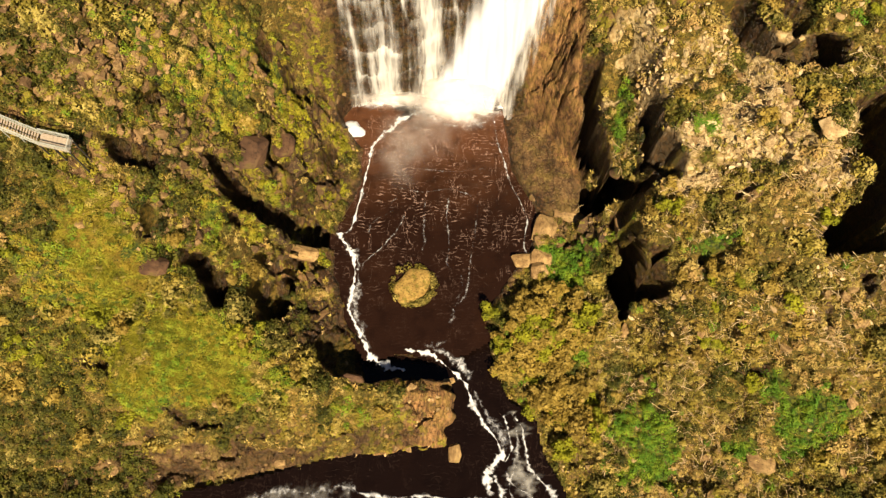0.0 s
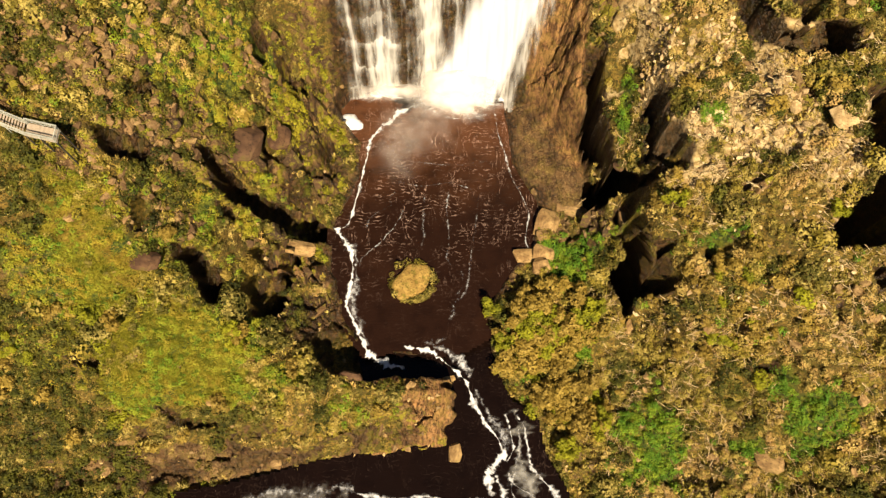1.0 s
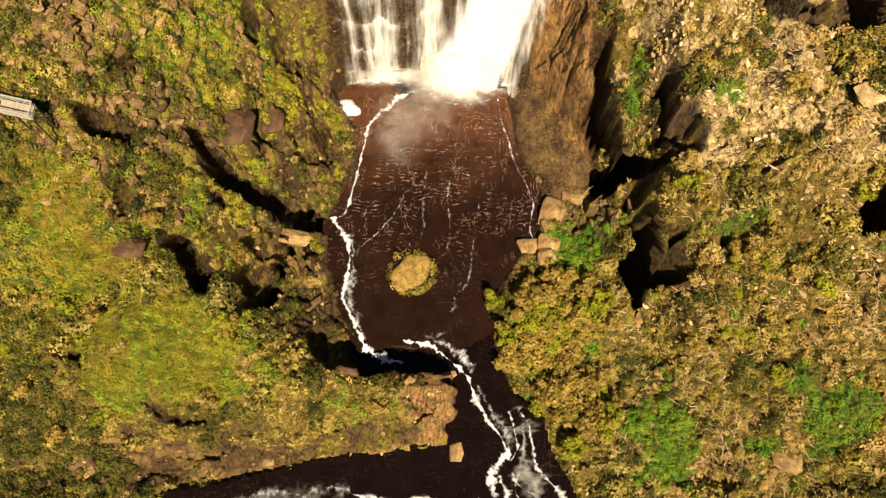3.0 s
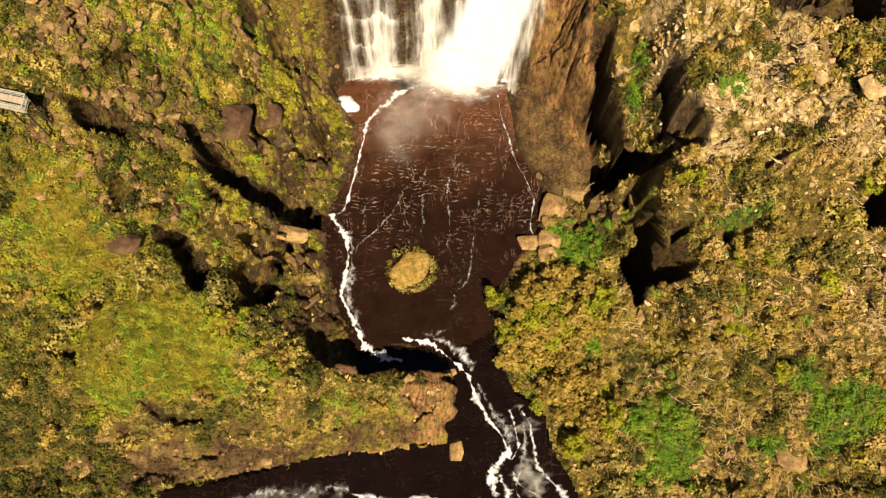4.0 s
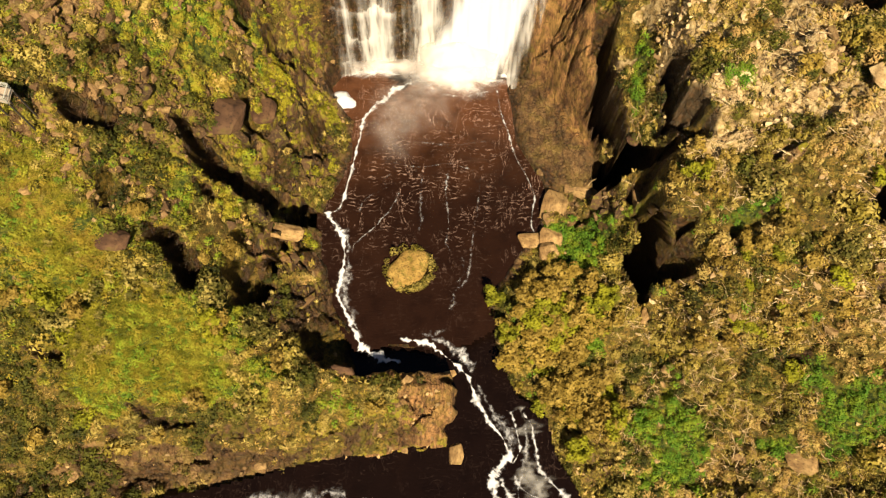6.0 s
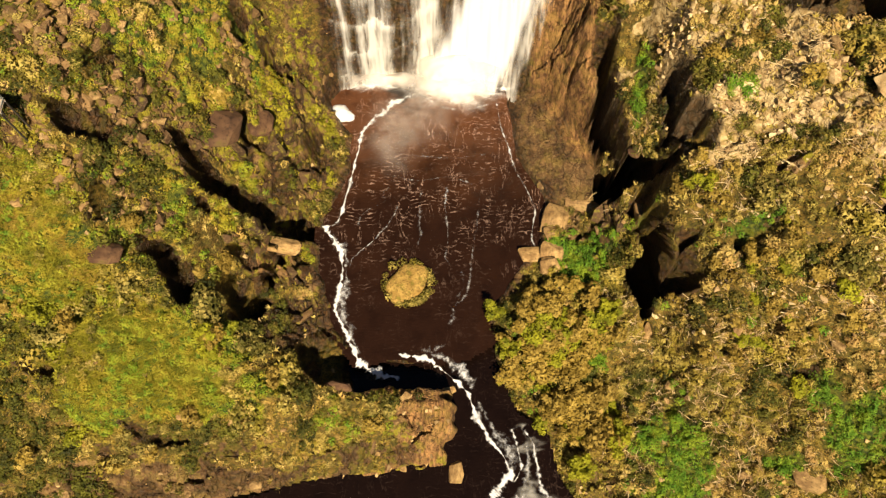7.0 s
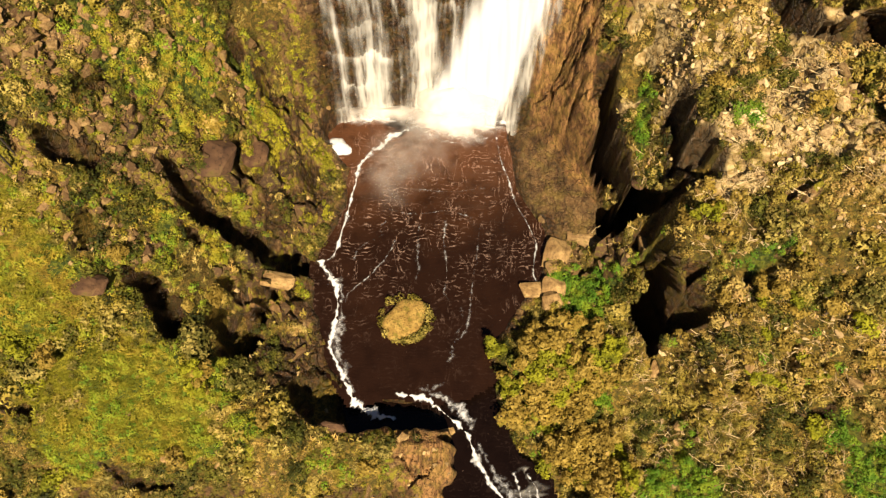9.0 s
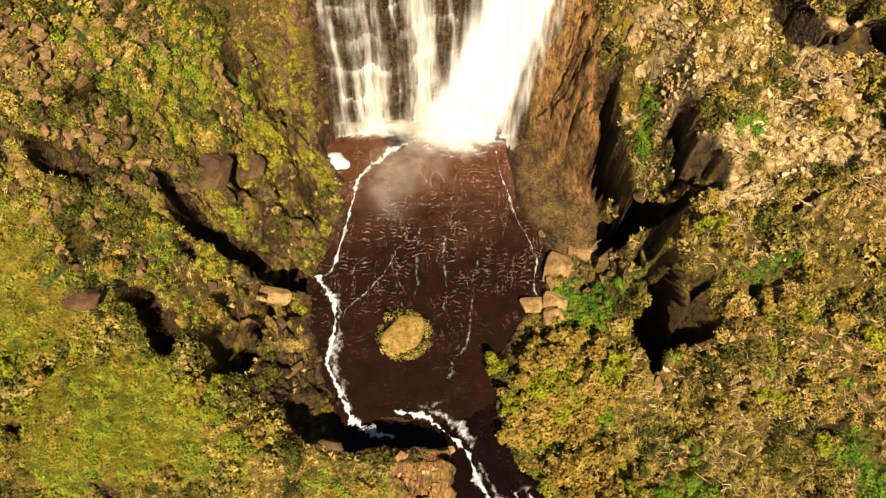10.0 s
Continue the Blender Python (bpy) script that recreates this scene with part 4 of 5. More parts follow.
foam_ribbon("water_foam_sheet", "thin brown-white water sliding over a rock step", [(11.6, 22.4), (12.8, 19.4), (13, 15.5), (13.6, 11.5), (15, 7)], [2.0, 3.2, 3.4, 4.6, 6.0], [-2.12] * 5, 259, M_VEIL, 0.36)
foam_ribbon("water_foam_sheet", "thin brown-white water sliding over a rock step", [(-14, 7.6), (-20, 8.4), (-27, 7.8), (-36, 6)], [3.0, 3.4, 3.4, 2.6], [-2.12] * 4, 263, M_VEIL, 0.24)
q, a = np.meshgrid(np.linspace(0, 1, 14), np.linspace(0, 2 * np.pi, 60))
lobe = 1 + 0.18 * np.cos(3 * a + 1.0) + 0.1 * value_noise(4 * np.cos(a), 4 * np.sin(a), 1.0, 252)
x, y = -17.6 + 2.3 * q * lobe * np.cos(a), 74.4 + 1.9 * q * lobe * np.sin(a) - 0.25 * q * np.cos(a)
z = 0.35 + 0.6 * (1 - q ** 2) + 0.12 * fbm(x, y, 0.9, 3, 253) - 0.4 * q ** 6
tagged(new("water_foam_patch", mesh_from("water_foam_patch", np.stack([x, y, z], -1).reshape(-1, 3), grid_faces(*x.shape), M_FOAM, True, whiteness=2.2 * (1 - q ** 5) + 0.3 * fbm(x, y, 0.8, 2, 254))), "bright foam caught in a corner of the pool", "white water", kind="structure")
foam_ribbon("water_foam_shore", "thin foam line against the rock slab", [(9.2, 78.5), (9.8, 72.9), (11.2, 67.9), (12.2, 63.5), (14.3, 59.2), (15.2, 56.6), (14.4, 51.9), (14.9, 48.9)], [0.6, 0.4, 0.4, 0.4, 0.35, 0.35, 0.35, 0.3], [0.02] * 8, 261, dens=0.5)
for k, (line, wide, dens) in enumerate((
    ([(-6.9, 57.4), (-8.9, 53.2), (-11.6, 50.1), (-14.3, 47.6), (-14.7, 45.6)], 0.45, 0.52),
    ([(-8.7, 60.5), (-10.1, 58.9), (-9.1, 57.9), (-12.8, 55.7), (-14.1, 52.6)], 0.4, 0.48),
    ([(-3.4, 60.1), (-3.8, 55.8), (-3.4, 51.7), (-4, 49.7)], 0.6, 0.45),
    ([(0.9, 61.2), (0.4, 57.5), (1, 50.8), (0.5, 47.8), (1.5, 46.3)], 0.45, 0.45),
    ([(6.2, 60.2), (5.7, 53.9), (4.7, 47.8), (4.4, 42.9), (2.9, 40)], 0.5, 0.42),
    ([(3.2, 46), (3.4, 42.5), (1.8, 39.5), (1.4, 36)], 0.7, 0.36),
    ([(-9, 62.5), (-4, 61.5), (1, 62.4), (6, 60.8)], 0.4, 0.42),
    ([(-11, 65.5), (-5, 66.5), (2, 65.8), (9, 67)], 0.4, 0.36),
    ([(-1, 76), (4, 75.4), (9, 77)], 0.5, 0.45),
    ([(1, 34), (-1, 32.6), (-4, 33)], 1.1, 0.4),
)):
    foam_ribbon("water_foam_thread", "thin curling foam thread drifting on the pool", line, [wide] * len(line), [-0.04] * len(line), 301 + 6 * k, dens=0.75 * dens)
foam_ribbon("water_spatter_run", "broken foam beside the rapid", [(-18.2, 52), (-15.4, 48.6), (-15, 45), (-15.6, 39.3), (-13.4, 34), (-12, 31.8)], [1.6, 1.4, 1.2, 1.5, 1.2, 1.0], [-0.06] * 6, 271, dens=0.4)
foam_ribbon("water_spatter_rapid", "broken foam beside the rapid into the stream", [(-2, 32.4), (1.4, 31.2), (3.6, 29.6), (5.4, 27)], [1.0, 1.4, 1.2, 0.9], [-0.05, -0.1, -0.6, -1.6], 281, dens=0.5)
foam_ribbon("water_spatter_stream", "broken foam beside the stream's rapid", [(5.4, 26), (7.2, 22.2), (9.6, 18.8), (10.8, 15)], [1.0, 1.3, 1.5, 1.6], [-2.25] * 4, 291, dens=0.42)

# ---- rocks ----
rng = np.random.default_rng(11)


def rock_mesh(name, material, seed, flat=0.6, sharp=14, worn=True, square=0.6):
    """An angular block: the hull of random points, with worn edges."""
    r = np.random.default_rng(seed)
    bm = bmesh.new()
    for _ in range(sharp):
        v = r.normal(size=3)
        v /= np.linalg.norm(v)
        v = np.sign(v) * np.abs(v) ** square
        bm.verts.new((v[0], v[1] * 0.85, v[2] * flat))
    hull = bmesh.ops.convex_hull(bm, input=bm.verts)
    bmesh.ops.delete(bm, geom=list({g for g in hull["geom_interior"] if isinstance(g, bmesh.types.BMVert)}), context="VERTS")
    if worn:
        bmesh.ops.bevel(bm, geom=bm.edges[:], offset=0.03, segments=1, affect="EDGES")
    me = bpy.data.meshes.new(name)
    bm.to_mesh(me)
    bm.free()
    me.materials.append(material)
    return me


def place_rock(mesh, name, label, x, y, size, turn=None, sink=0.3, squash=(1, 1, 1), group="", h=None):
    ob = new(name, mesh)
    h = height_at(x, y) if h is None else h
    ob.matrix_basis = pose(x, y, h + size * squash[2] * (0.6 - sink), *(turn or rng.uniform(-25, 25, 3) + np.array((0, 0, rng.uniform(0, 360))))) @ Matrix.Diagonal((size * squash[0], size * squash[1], size * squash[2], 1))
    return tagged(ob, label, "rock", group)


ROCKS = {k: [rock_mesh("boulder", m, 40 + 10 * i + j, sharp=26 if k == "dark" else 16, square=0.85 if k == "dark" else 0.6) for j in range(6)] for i, (k, m) in enumerate((("brown", M_BROWN_ROCK), ("pale", M_PALE_ROCK), ("dark", M_DARK_ROCK)))}
# named rocks: kind, place, size, flattening
for kind, x, y, size, sq, label in (
    ("brown", 18.2, 54.2, 3.5, (0.62, 1.1, 0.62), "angular tan sandstone slab beside the pool"),
    ("brown", 22.6, 57.0, 2.3, (1.3, 0.8, 0.6), "angular tan sandstone block with a flat top"),
    ("brown", 14.6, 48.6, 2.2, (1.2, 1.0, 0.6), "square brown boulder at the water's edge"),
    ("brown", 17.4, 48.4, 2.2, (0.9, 1.2, 0.7), "brown boulder leaning on its neighbour"),
    ("brown", 16.9, 46.4, 1.9, (0.9, 1.2, 0.8), "split brown boulder above the pool"),
    ("brown", 17.6, 51.8, 1.6, (0.8, 1.2, 0.7), "small broken block by the pool"),
    ("dark", -31.0, 58.6, 3.6, (1.0, 1.1, 0.6), "large dark bare rock dome on the slope"),
    ("dark", -10.6, 26.6, 2.4, (1.5, 0.6, 0.5), "brown rock hump on the bank's edge"),
    ("dark", -14.5, 26.2, 1.5, (1.5, 0.6, 0.5), "low brown rock on the grassy bank"),
    ("brown", 2.3, 15.6, 2.2, (0.55, 1.2, 0.8), "pale orange rock standing in the stream"),
    ("brown", 1.0, 27.0, 1.2, (1.2, 0.7, 0.7), "mossy rock at the tip of the bank"),
    ("dark", -41.0, 37.8, 2.2, (1.3, 0.9, 0.6), "dark rock ledge above a shaded gully"),
    ("pale", 52.4, 55.5, 2.0, (1.0, 1.2, 0.5), "large pale slab on the rubble slope"),
    ("brown", 50.8, 14.0, 2.0, (1.3, 1.0, 0.6), "square tan boulder among bushes"),
    ("brown", 31.6, 35.4, 1.5, (0.7, 1.5, 0.7), "tan rock beside the dark cleft"),
    ("brown", 29.6, 52.4, 1.7, (0.6, 1.6, 0.9), "upright dark flake of rock"),
    ("brown", -24.0, 47.0, 2.0, (1.5, 0.9, 0.5), "wet brown ledge beside the pool"),
    ("dark", -26.5, 62.0, 2.2, (0.9, 1.3, 0.7), "wet dark rock below the mossy slope"),
):
    place_rock(ROCKS[kind][int(rng.integers(6))], "boulder", label, x, y, size, (float(rng.uniform(-8, 8)), float(rng.uniform(-8, 8)), float(rng.uniform(-20, 20))), 0.35, sq, "", -3.0 if "standing in the stream" in label else None)

cand = np.column_stack([rng.uniform(-62, 62, 9000), rng.uniform(6, 88, 9000)])
c_rock, c_pale, c_green, c_wet_and_shade = cover(cand[:, 0], cand[:, 1])
c_dry = np.minimum(edge_distance(cand[:, 0], cand[:, 1], POOL), edge_distance(cand[:, 0], cand[:, 1], LOWER)) > 0.6
off_fall = ~((cand[:, 0] > -20) & (cand[:, 0] < 17) & (cand[:, 1] > 76))
in_rubble = np.maximum(patches(cand[:, 0], cand[:, 1], RUBBLE), 0.04)
clear = (area(cand[:, 0], cand[:, 1], CLIFF) < 0.3) & (area(cand[:, 0], cand[:, 1], SLAB) < 0.3) & (gullies(cand[:, 0], cand[:, 1])[0] < 0.5)
good = np.flatnonzero(c_dry & off_fall & clear & (c_wet_and_shade < 0.5) & (rng.random(len(cand)) < in_rubble))
c_high = ground_height(cand[good[:280], 0], cand[good[:280], 1])
for j, i in enumerate(good[:280]):
    kind = "pale" if c_pale[i] > 0.4 else ("dark" if c_wet_and_shade[i] > 0.4 else "brown")
    word = {"pale": "pale weathered sandstone boulder on the rubble slope", "dark": "dark wet boulder near the water", "brown": "brown angular sandstone boulder on the slope"}[kind]
    size = float(0.3 + 0.75 * rng.random() ** 2)
    place_rock(ROCKS[kind][int(rng.integers(6))], "boulder", word, float(cand[i, 0]), float(cand[i, 1]), size, None, 0.35, (1, 1, 0.75), "boulders on the slopes", float(c_high[j]))


def scatter(name, label, category, shapes, spots, sizes, material, tones=None, sink=0.0, heights=None):
    """One joined mesh of many small shapes (each: vertices, quads or triangles) set on the ground."""
    z = ground_height(spots[:, 0], spots[:, 1]) if heights is None else heights
    pick = rng.integers(len(shapes), size=len(spots))
    turn = rng.uniform(0, 2 * np.pi, len(spots))
    cos, faces, tone, base = [], [], [], 0
    for k, (v, f) in enumerate(shapes):
        w = np.flatnonzero(pick == k)
        if not len(w):
            continue
        c, s = np.cos(turn[w])[:, None], np.sin(turn[w])[:, None]
        p = np.empty((len(w), len(v), 3))
        sz = sizes[w][:, None]
        p[..., 0] = spots[w, 0][:, None] + sz * (v[:, 0] * c - v[:, 1] * s)
        p[..., 1] = spots[w, 1][:, None] + sz * (v[:, 0] * s + v[:, 1] * c)
        p[..., 2] = z[w][:, None] + sz * (v[:, 2] - sink)
        faces.append((f[None] + (base + np.arange(len(w)) * len(v))[:, None, None]).reshape(-1, f.shape[1]))
        cos.append(p.reshape(-1, 3))
        tone.append(np.repeat((tones if tones is not None else rng.random(len(spots)))[w], len(v)))
        base += len(w) * len(v)
    me = mesh_from(name, np.concatenate(cos), np.concatenate(faces), material, False, tone=np.concatenate(tone))
    return tagged(new(name, me), label, category, kind="stuff")


def hull_shape(seed):
    me = rock_mesh("chip", M_STONE, seed, 0.55, 11, False)
    bm = bmesh.new()
    bm.from_mesh(me)
    bmesh.ops.triangulate(bm, faces=bm.faces[:])
    v = np.array([p.co[:] for p in bm.verts])
    f = np.array([[q.index for q in t.verts] for t in bm.faces])
    bm.free()
    bpy.data.meshes.remove(me)
    return v, f


chips = np.column_stack([rng.uniform(-64, 64, 26000), rng.uniform(5, 89, 26000)])
r_c = cover(chips[:, 0], chips[:, 1])
r_d = np.minimum(edge_distance(chips[:, 0], chips[:, 1], POOL), edge_distance(chips[:, 0], chips[:, 1], LOWER))
keep = (r_d > 0.3) & (rng.random(len(chips)) < 0.03 + (0.2 + 0.75 * patches(chips[:, 0], chips[:, 1], RUBBLE)) * r_c[0] * (1 - smooth(0.3, 0.6, r_c[3])) * (1 - 0.6 * r_c[1]) * (0.45 + 0.55 * smooth(-22, -10, chips[:, 0]))) & ~((chips[:, 0] > -19) & (chips[:, 0] < 15) & (chips[:, 1] > 77)) & (area(chips[:, 0], chips[:, 1], CLIFF) + area(chips[:, 0], chips[:, 1], SLAB) < 0.3)
chips = chips[keep]
scatter("rubble", "broken tan and brown sandstone rubble on the slopes", "rubble", [hull_shape(300 + k) for k in range(5)], chips, 0.11 + 0.4 * rng.random(len(chips)) ** 2.4, M_STONE, sink=-0.1)

blocks = np.column_stack([rng.uniform(-62, 62, 16000), rng.uniform(6, 90, 16000)])
b_c = cover(blocks[:, 0], blocks[:, 1])
b_d = np.minimum(edge_distance(blocks[:, 0], blocks[:, 1], POOL), edge_distance(blocks[:, 0], blocks[:, 1], LOWER))
steep = np.abs(ground_height(blocks[:, 0] + 0.5, blocks[:, 1]) - ground_height(blocks[:, 0] - 0.5, blocks[:, 1]))
keep = (b_d > 0.4) & (rng.random(len(blocks)) < 0.9 * smooth(0.35, 0.7, b_c[0]) * (0.06 + 0.94 * smooth(0.9, 2.4, steep)) * (1 - 0.75 * b_c[1]) * (0.6 + 0.4 * smooth(-22, -10, blocks[:, 0]))) & ~((blocks[:, 0] > -19) & (blocks[:, 0] < 15) & (blocks[:, 1] > 77))
keep &= ~((blocks[:, 0] > 10) & (blocks[:, 0] < 24) & (blocks[:, 1] > 58) & (blocks[:, 1] < 75) & (steep < 1.5))
keep &= (gullies(blocks[:, 0], blocks[:, 1])[1] < 0.1) & (area(blocks[:, 0], blocks[:, 1], CLIFF) + area(blocks[:, 0], blocks[:, 1], SLAB) < 0.3) & (rng.random(len(blocks)) < 0.35 - 0.27 * ((blocks[:, 0] < -15) & (blocks[:, 0] > -36)))
blocks = blocks[keep]


def block_shape(seed):
    v, f = hull_shape(seed)
    return v * np.array((0.9, 1.25, 1.3)), f


scatter("rock_blocks", "jointed brown sandstone blocks in the cliffs and outcrops", "rock", [block_shape(340 + k) for k in range(7)], blocks, 0.3 + 0.75 * rng.random(len(blocks)) ** 1.7, M_BLOCKS, sink=0.35)

spread = []
for cx, cy, rx, ry, n in ((-24.0, 71, 6, 17, 60), (-29, 59, 6.5, 7, 24), (-24.5, 45.5, 6, 5.5, 36), (-20.5, 36.5, 4.5, 5, 16), (26.5, 53, 2.5, 4, 30)):
    q = rng.normal(0, 0.5, (n, 2))
    spread.append(np.column_stack([cx + rx * q[:, 0], cy + ry * q[:, 1]]))
spread = np.concatenate(spread)
s_d = np.minimum(edge_distance(spread[:, 0], spread[:, 1], POOL), edge_distance(spread[:, 0], spread[:, 1], LOWER))
spread = spread[(s_d > 0.5) & (gullies(spread[:, 0], spread[:, 1])[1] < 0.1) & ~((spread[:, 0] > -19.5) & (spread[:, 0] < 15) & (spread[:, 1] > 77))]


def slab_shape(seed):
    v, f = hull_shape(seed)
    return v * np.array((0.75, 1.6, 1.2)), f


scatter("mossy_crags", "dark brown mossy rocks crowding the slope beside the falls", "rock", [slab_shape(380 + k) for k in range(8)], spread, 0.5 + 1.5 * rng.random(len(spread)) ** 2.0, M_CRAG, sink=0.55)
spread = []
for cx, cy, rx, ry, n in ((-44, 59, 6, 5.5, 300), (-38.5, 71, 6, 5, 140), (-50, 60, 5, 5, 180), (-42.5, 52, 5, 3, 160), (-40, 44, 4, 3, 90), (-50, 70, 7, 6, 260), (-30, 72, 3, 6, 90)):
    q = rng.normal(0, 0.5, (n, 2))
    spread.append(np.column_stack([cx + rx * q[:, 0], cy + ry * q[:, 1]]))
spread = np.concatenate(spread)
spread = spread[gullies(spread[:, 0], spread[:, 1])[1] < 0.1]
scatter("ledge_rocks", "tan broken ledges of sandstone among the scrub", "rock", [slab_shape(390 + k) for k in range(8)], spread, 0.3 + 0.75 * rng.random(len(spread)) ** 2.2, M_BLOCKS, sink=0.15)

# pale broken stone on the dry plateau
p = np.column_stack([rng.uniform(30, 62, 9000), rng.uniform(28, 80, 9000)])
loose = np.clip(0.08 + 0.75 * patches(p[:, 0], p[:, 1], PALE + RUBBLE[4:6]) * smooth(-0.1, 0.5, fbm(p[:, 0], p[:, 1], 3.5, 3, 211)), 0, 1)
p = p[(rng.random(len(p)) < loose) & (gullies(p[:, 0], p[:, 1])[1] < 0.1)]
scatter("pale_rubble", "pale flat sandstone pieces strewn over the plateau", "rubble", [slab_shape(700 + k) for k in range(6)], p, 0.14 + 0.42 * rng.random(len(p)) ** 2.2, M_PALE_CHIP, sink=-0.05)

# ---- plants ----


def leaf_ball(seed, count, size, tall=0.8, bend=0.55):
    """Leaf clumps over an uneven dome, as small bent four-cornered sheets."""
    r = np.random.default_rng(seed)
    v, f = [], []
    lumps = r.normal(size=(5, 3))
    lumps /= np.linalg.norm(lumps, axis=1)[:, None]
    for k in range(count):
        d = r.normal(size=3)
        d[2] = abs(d[2]) * 1.1 - 0.15
        d /= np.linalg.norm(d)
        rad = (0.6 + 0.4 * np.max(lumps @ d)) * (0.55 + 0.45 * r.random() ** 0.4)
        c = d * rad * np.array((1, 1, tall)) + np.array((0, 0, 0.12))
        n = d + bend * r.normal(size=3)
        n /= np.linalg.norm(n)
        a = np.cross(n, r.normal(size=3))
        a /= np.linalg.norm(a)
        b = np.cross(n, a)
        s = size * r.uniform(0.6, 1.3)
        base = len(v)
        droop = n * s * 0.3
        v += [c - a * s - b * s * 0.45, c - a * s * 0.2 + b * s * 0.8, c + a * s - b * s * 0.3 - droop]
        f.append([base, base + 1, base + 2])
    return np.array(v), np.array(f)


def tuft(seed, count, spread, high):
    """Grass: narrow blades leaning outwards."""
    r = np.random.default_rng(seed)
    v, f = [], []
    for k in range(count):
        a = r.uniform(0, 2 * np.pi)
        o = np.array((np.cos(a), np.sin(a), 0))
        side = np.array((-o[1], o[0], 0)) * r.uniform(0.035, 0.065)
        c = o * r.random() * 0.35 * spread
        tip = c + o * spread * r.uniform(0.4, 1.0) + np.array((0, 0, high * r.uniform(0.5, 1.0)))
        mid = (c + tip) / 2 + np.array((0, 0, 0.12 * high))
        base = len(v)
        v += [c - side, c + side, mid + side * 0.9, mid - side * 0.9, tip]
        f += [[base, base + 1, base + 2, base + 3], [base + 3, base + 2, base + 4, base + 4]]
    return np.array(v), np.array([q[:3] for q in f] + [[q[0], q[2], q[3]] for q in f if q[2] != q[3]])


def plant_spots(n, seed):
    r = np.random.default_rng(seed)
    p = np.column_stack([r.uniform(-70, 70, n), r.uniform(3, 92, n)])
    rk, pl, gr, wt = cover(p[:, 0], p[:, 1])
    dry = np.minimum(edge_distance(p[:, 0], p[:, 1], POOL), edge_distance(p[:, 0], p[:, 1], LOWER))
    bare = ((p[:, 0] > -21) & (p[:, 0] < 17) & (p[:, 1] > 73)) | (dry < 0.7) | (gullies(p[:, 0], p[:, 1])[0] > 0.6) | (area(p[:, 0], p[:, 1], SLAB) > 0.4) | ((area(p[:, 0], p[:, 1], CLIFF) > 0.4) & (r.random(n) < 0.93))
    return p, rk, pl, gr, wt, bare, r


p, rk, pl, gr, wt, bare, r = plant_spots(30000, 5)
thick = 0.5 * fbm(p[:, 0], p[:, 1], 8, 3, 151) + 0.9 * value_noise(p[:, 0], p[:, 1], 2.6, 153)
chance = np.clip(0.52 + 0.6 * thick + 0.12 * smooth(0, 25, p[:, 0]) - (0.25 + 0.55 * smooth(-24, -10, p[:, 0])) * rk - 0.05 * pl, 0.06, 1) * (1 - smooth(0.3, 0.5, wt) * (0.5 + 0.45 * smooth(-30, -22, p[:, 0])))
lawn = area(p[:, 0], p[:, 1], MEADOW, 3, 2.5)
keep = ~bare & (r.random(len(p)) < chance * (1 - 0.55 * lawn) * (1 - 0.5 * area(p[:, 0], p[:, 1], EARTH)) * (1 - 0.85 * area(p[:, 0], p[:, 1], TIP))) & (gr < 0.45)
spots = p[keep]
tone = np.clip(0.38 + 0.75 * fbm(spots[:, 0], spots[:, 1], 8, 2, 161) + 0.4 * value_noise(spots[:, 0], spots[:, 1], 2.4, 163) + 0.22 * np.clip(spots[:, 0] / 40, -1, 1) + 0.4 * pl[keep] + 0.1 * r.normal(size=len(spots)), 0, 1)
OLIVE_SHAPES = [leaf_ball(400 + k, 100, 0.165, 1.2, 0.36) for k in range(6)]
scatter("heath_scrub", "low olive and yellow-brown heath scrub covering the slopes", "scrub", OLIVE_SHAPES, spots, (0.45 + 0.9 * r.random(len(spots)) ** 2.0) * (0.75 + 0.9 * smooth(0.1, 0.9, fbm(spots[:, 0], spots[:, 1], 4.5, 2, 155))) * (1 - 0.5 * smooth(0.3, 0.7, rk[keep])), M_OLIVE, tones=tone, sink=0.05)

p, rk, pl, gr, wt, bare, r = plant_spots(34000, 6)
left = smooth(10, -25, p[:, 0])
lush = fbm(p[:, 0], p[:, 1], 7, 3, 171)
keep = ~bare & (r.random(len(p)) < np.clip(1.3 * gr + (0.42 * left + 0.12) * smooth(0.0, 0.5, lush) - 0.5 * rk, 0, 1))
spots = p[keep]
GREEN_SHAPES = [leaf_ball(430 + k, 100, 0.15, 0.9, 0.3) for k in range(6)]
scatter("green_ferns", "bright green ferns and low bushes in damp patches", "ferns", GREEN_SHAPES, spots, 0.4 + 0.7 * r.random(len(spots)) ** 1.8, M_GREEN,
        tones=np.clip(0.62 - 0.3 * np.clip(spots[:, 0] / 25, -1, 1) + 0.25 * fbm(spots[:, 0], spots[:, 1], 5, 2, 181) + 0.08 * r.normal(size=len(spots)), 0.42 * left[keep] + 0.2, 1), sink=0.05)

p, rk, pl, gr, wt, bare, r = plant_spots(16000, 9)
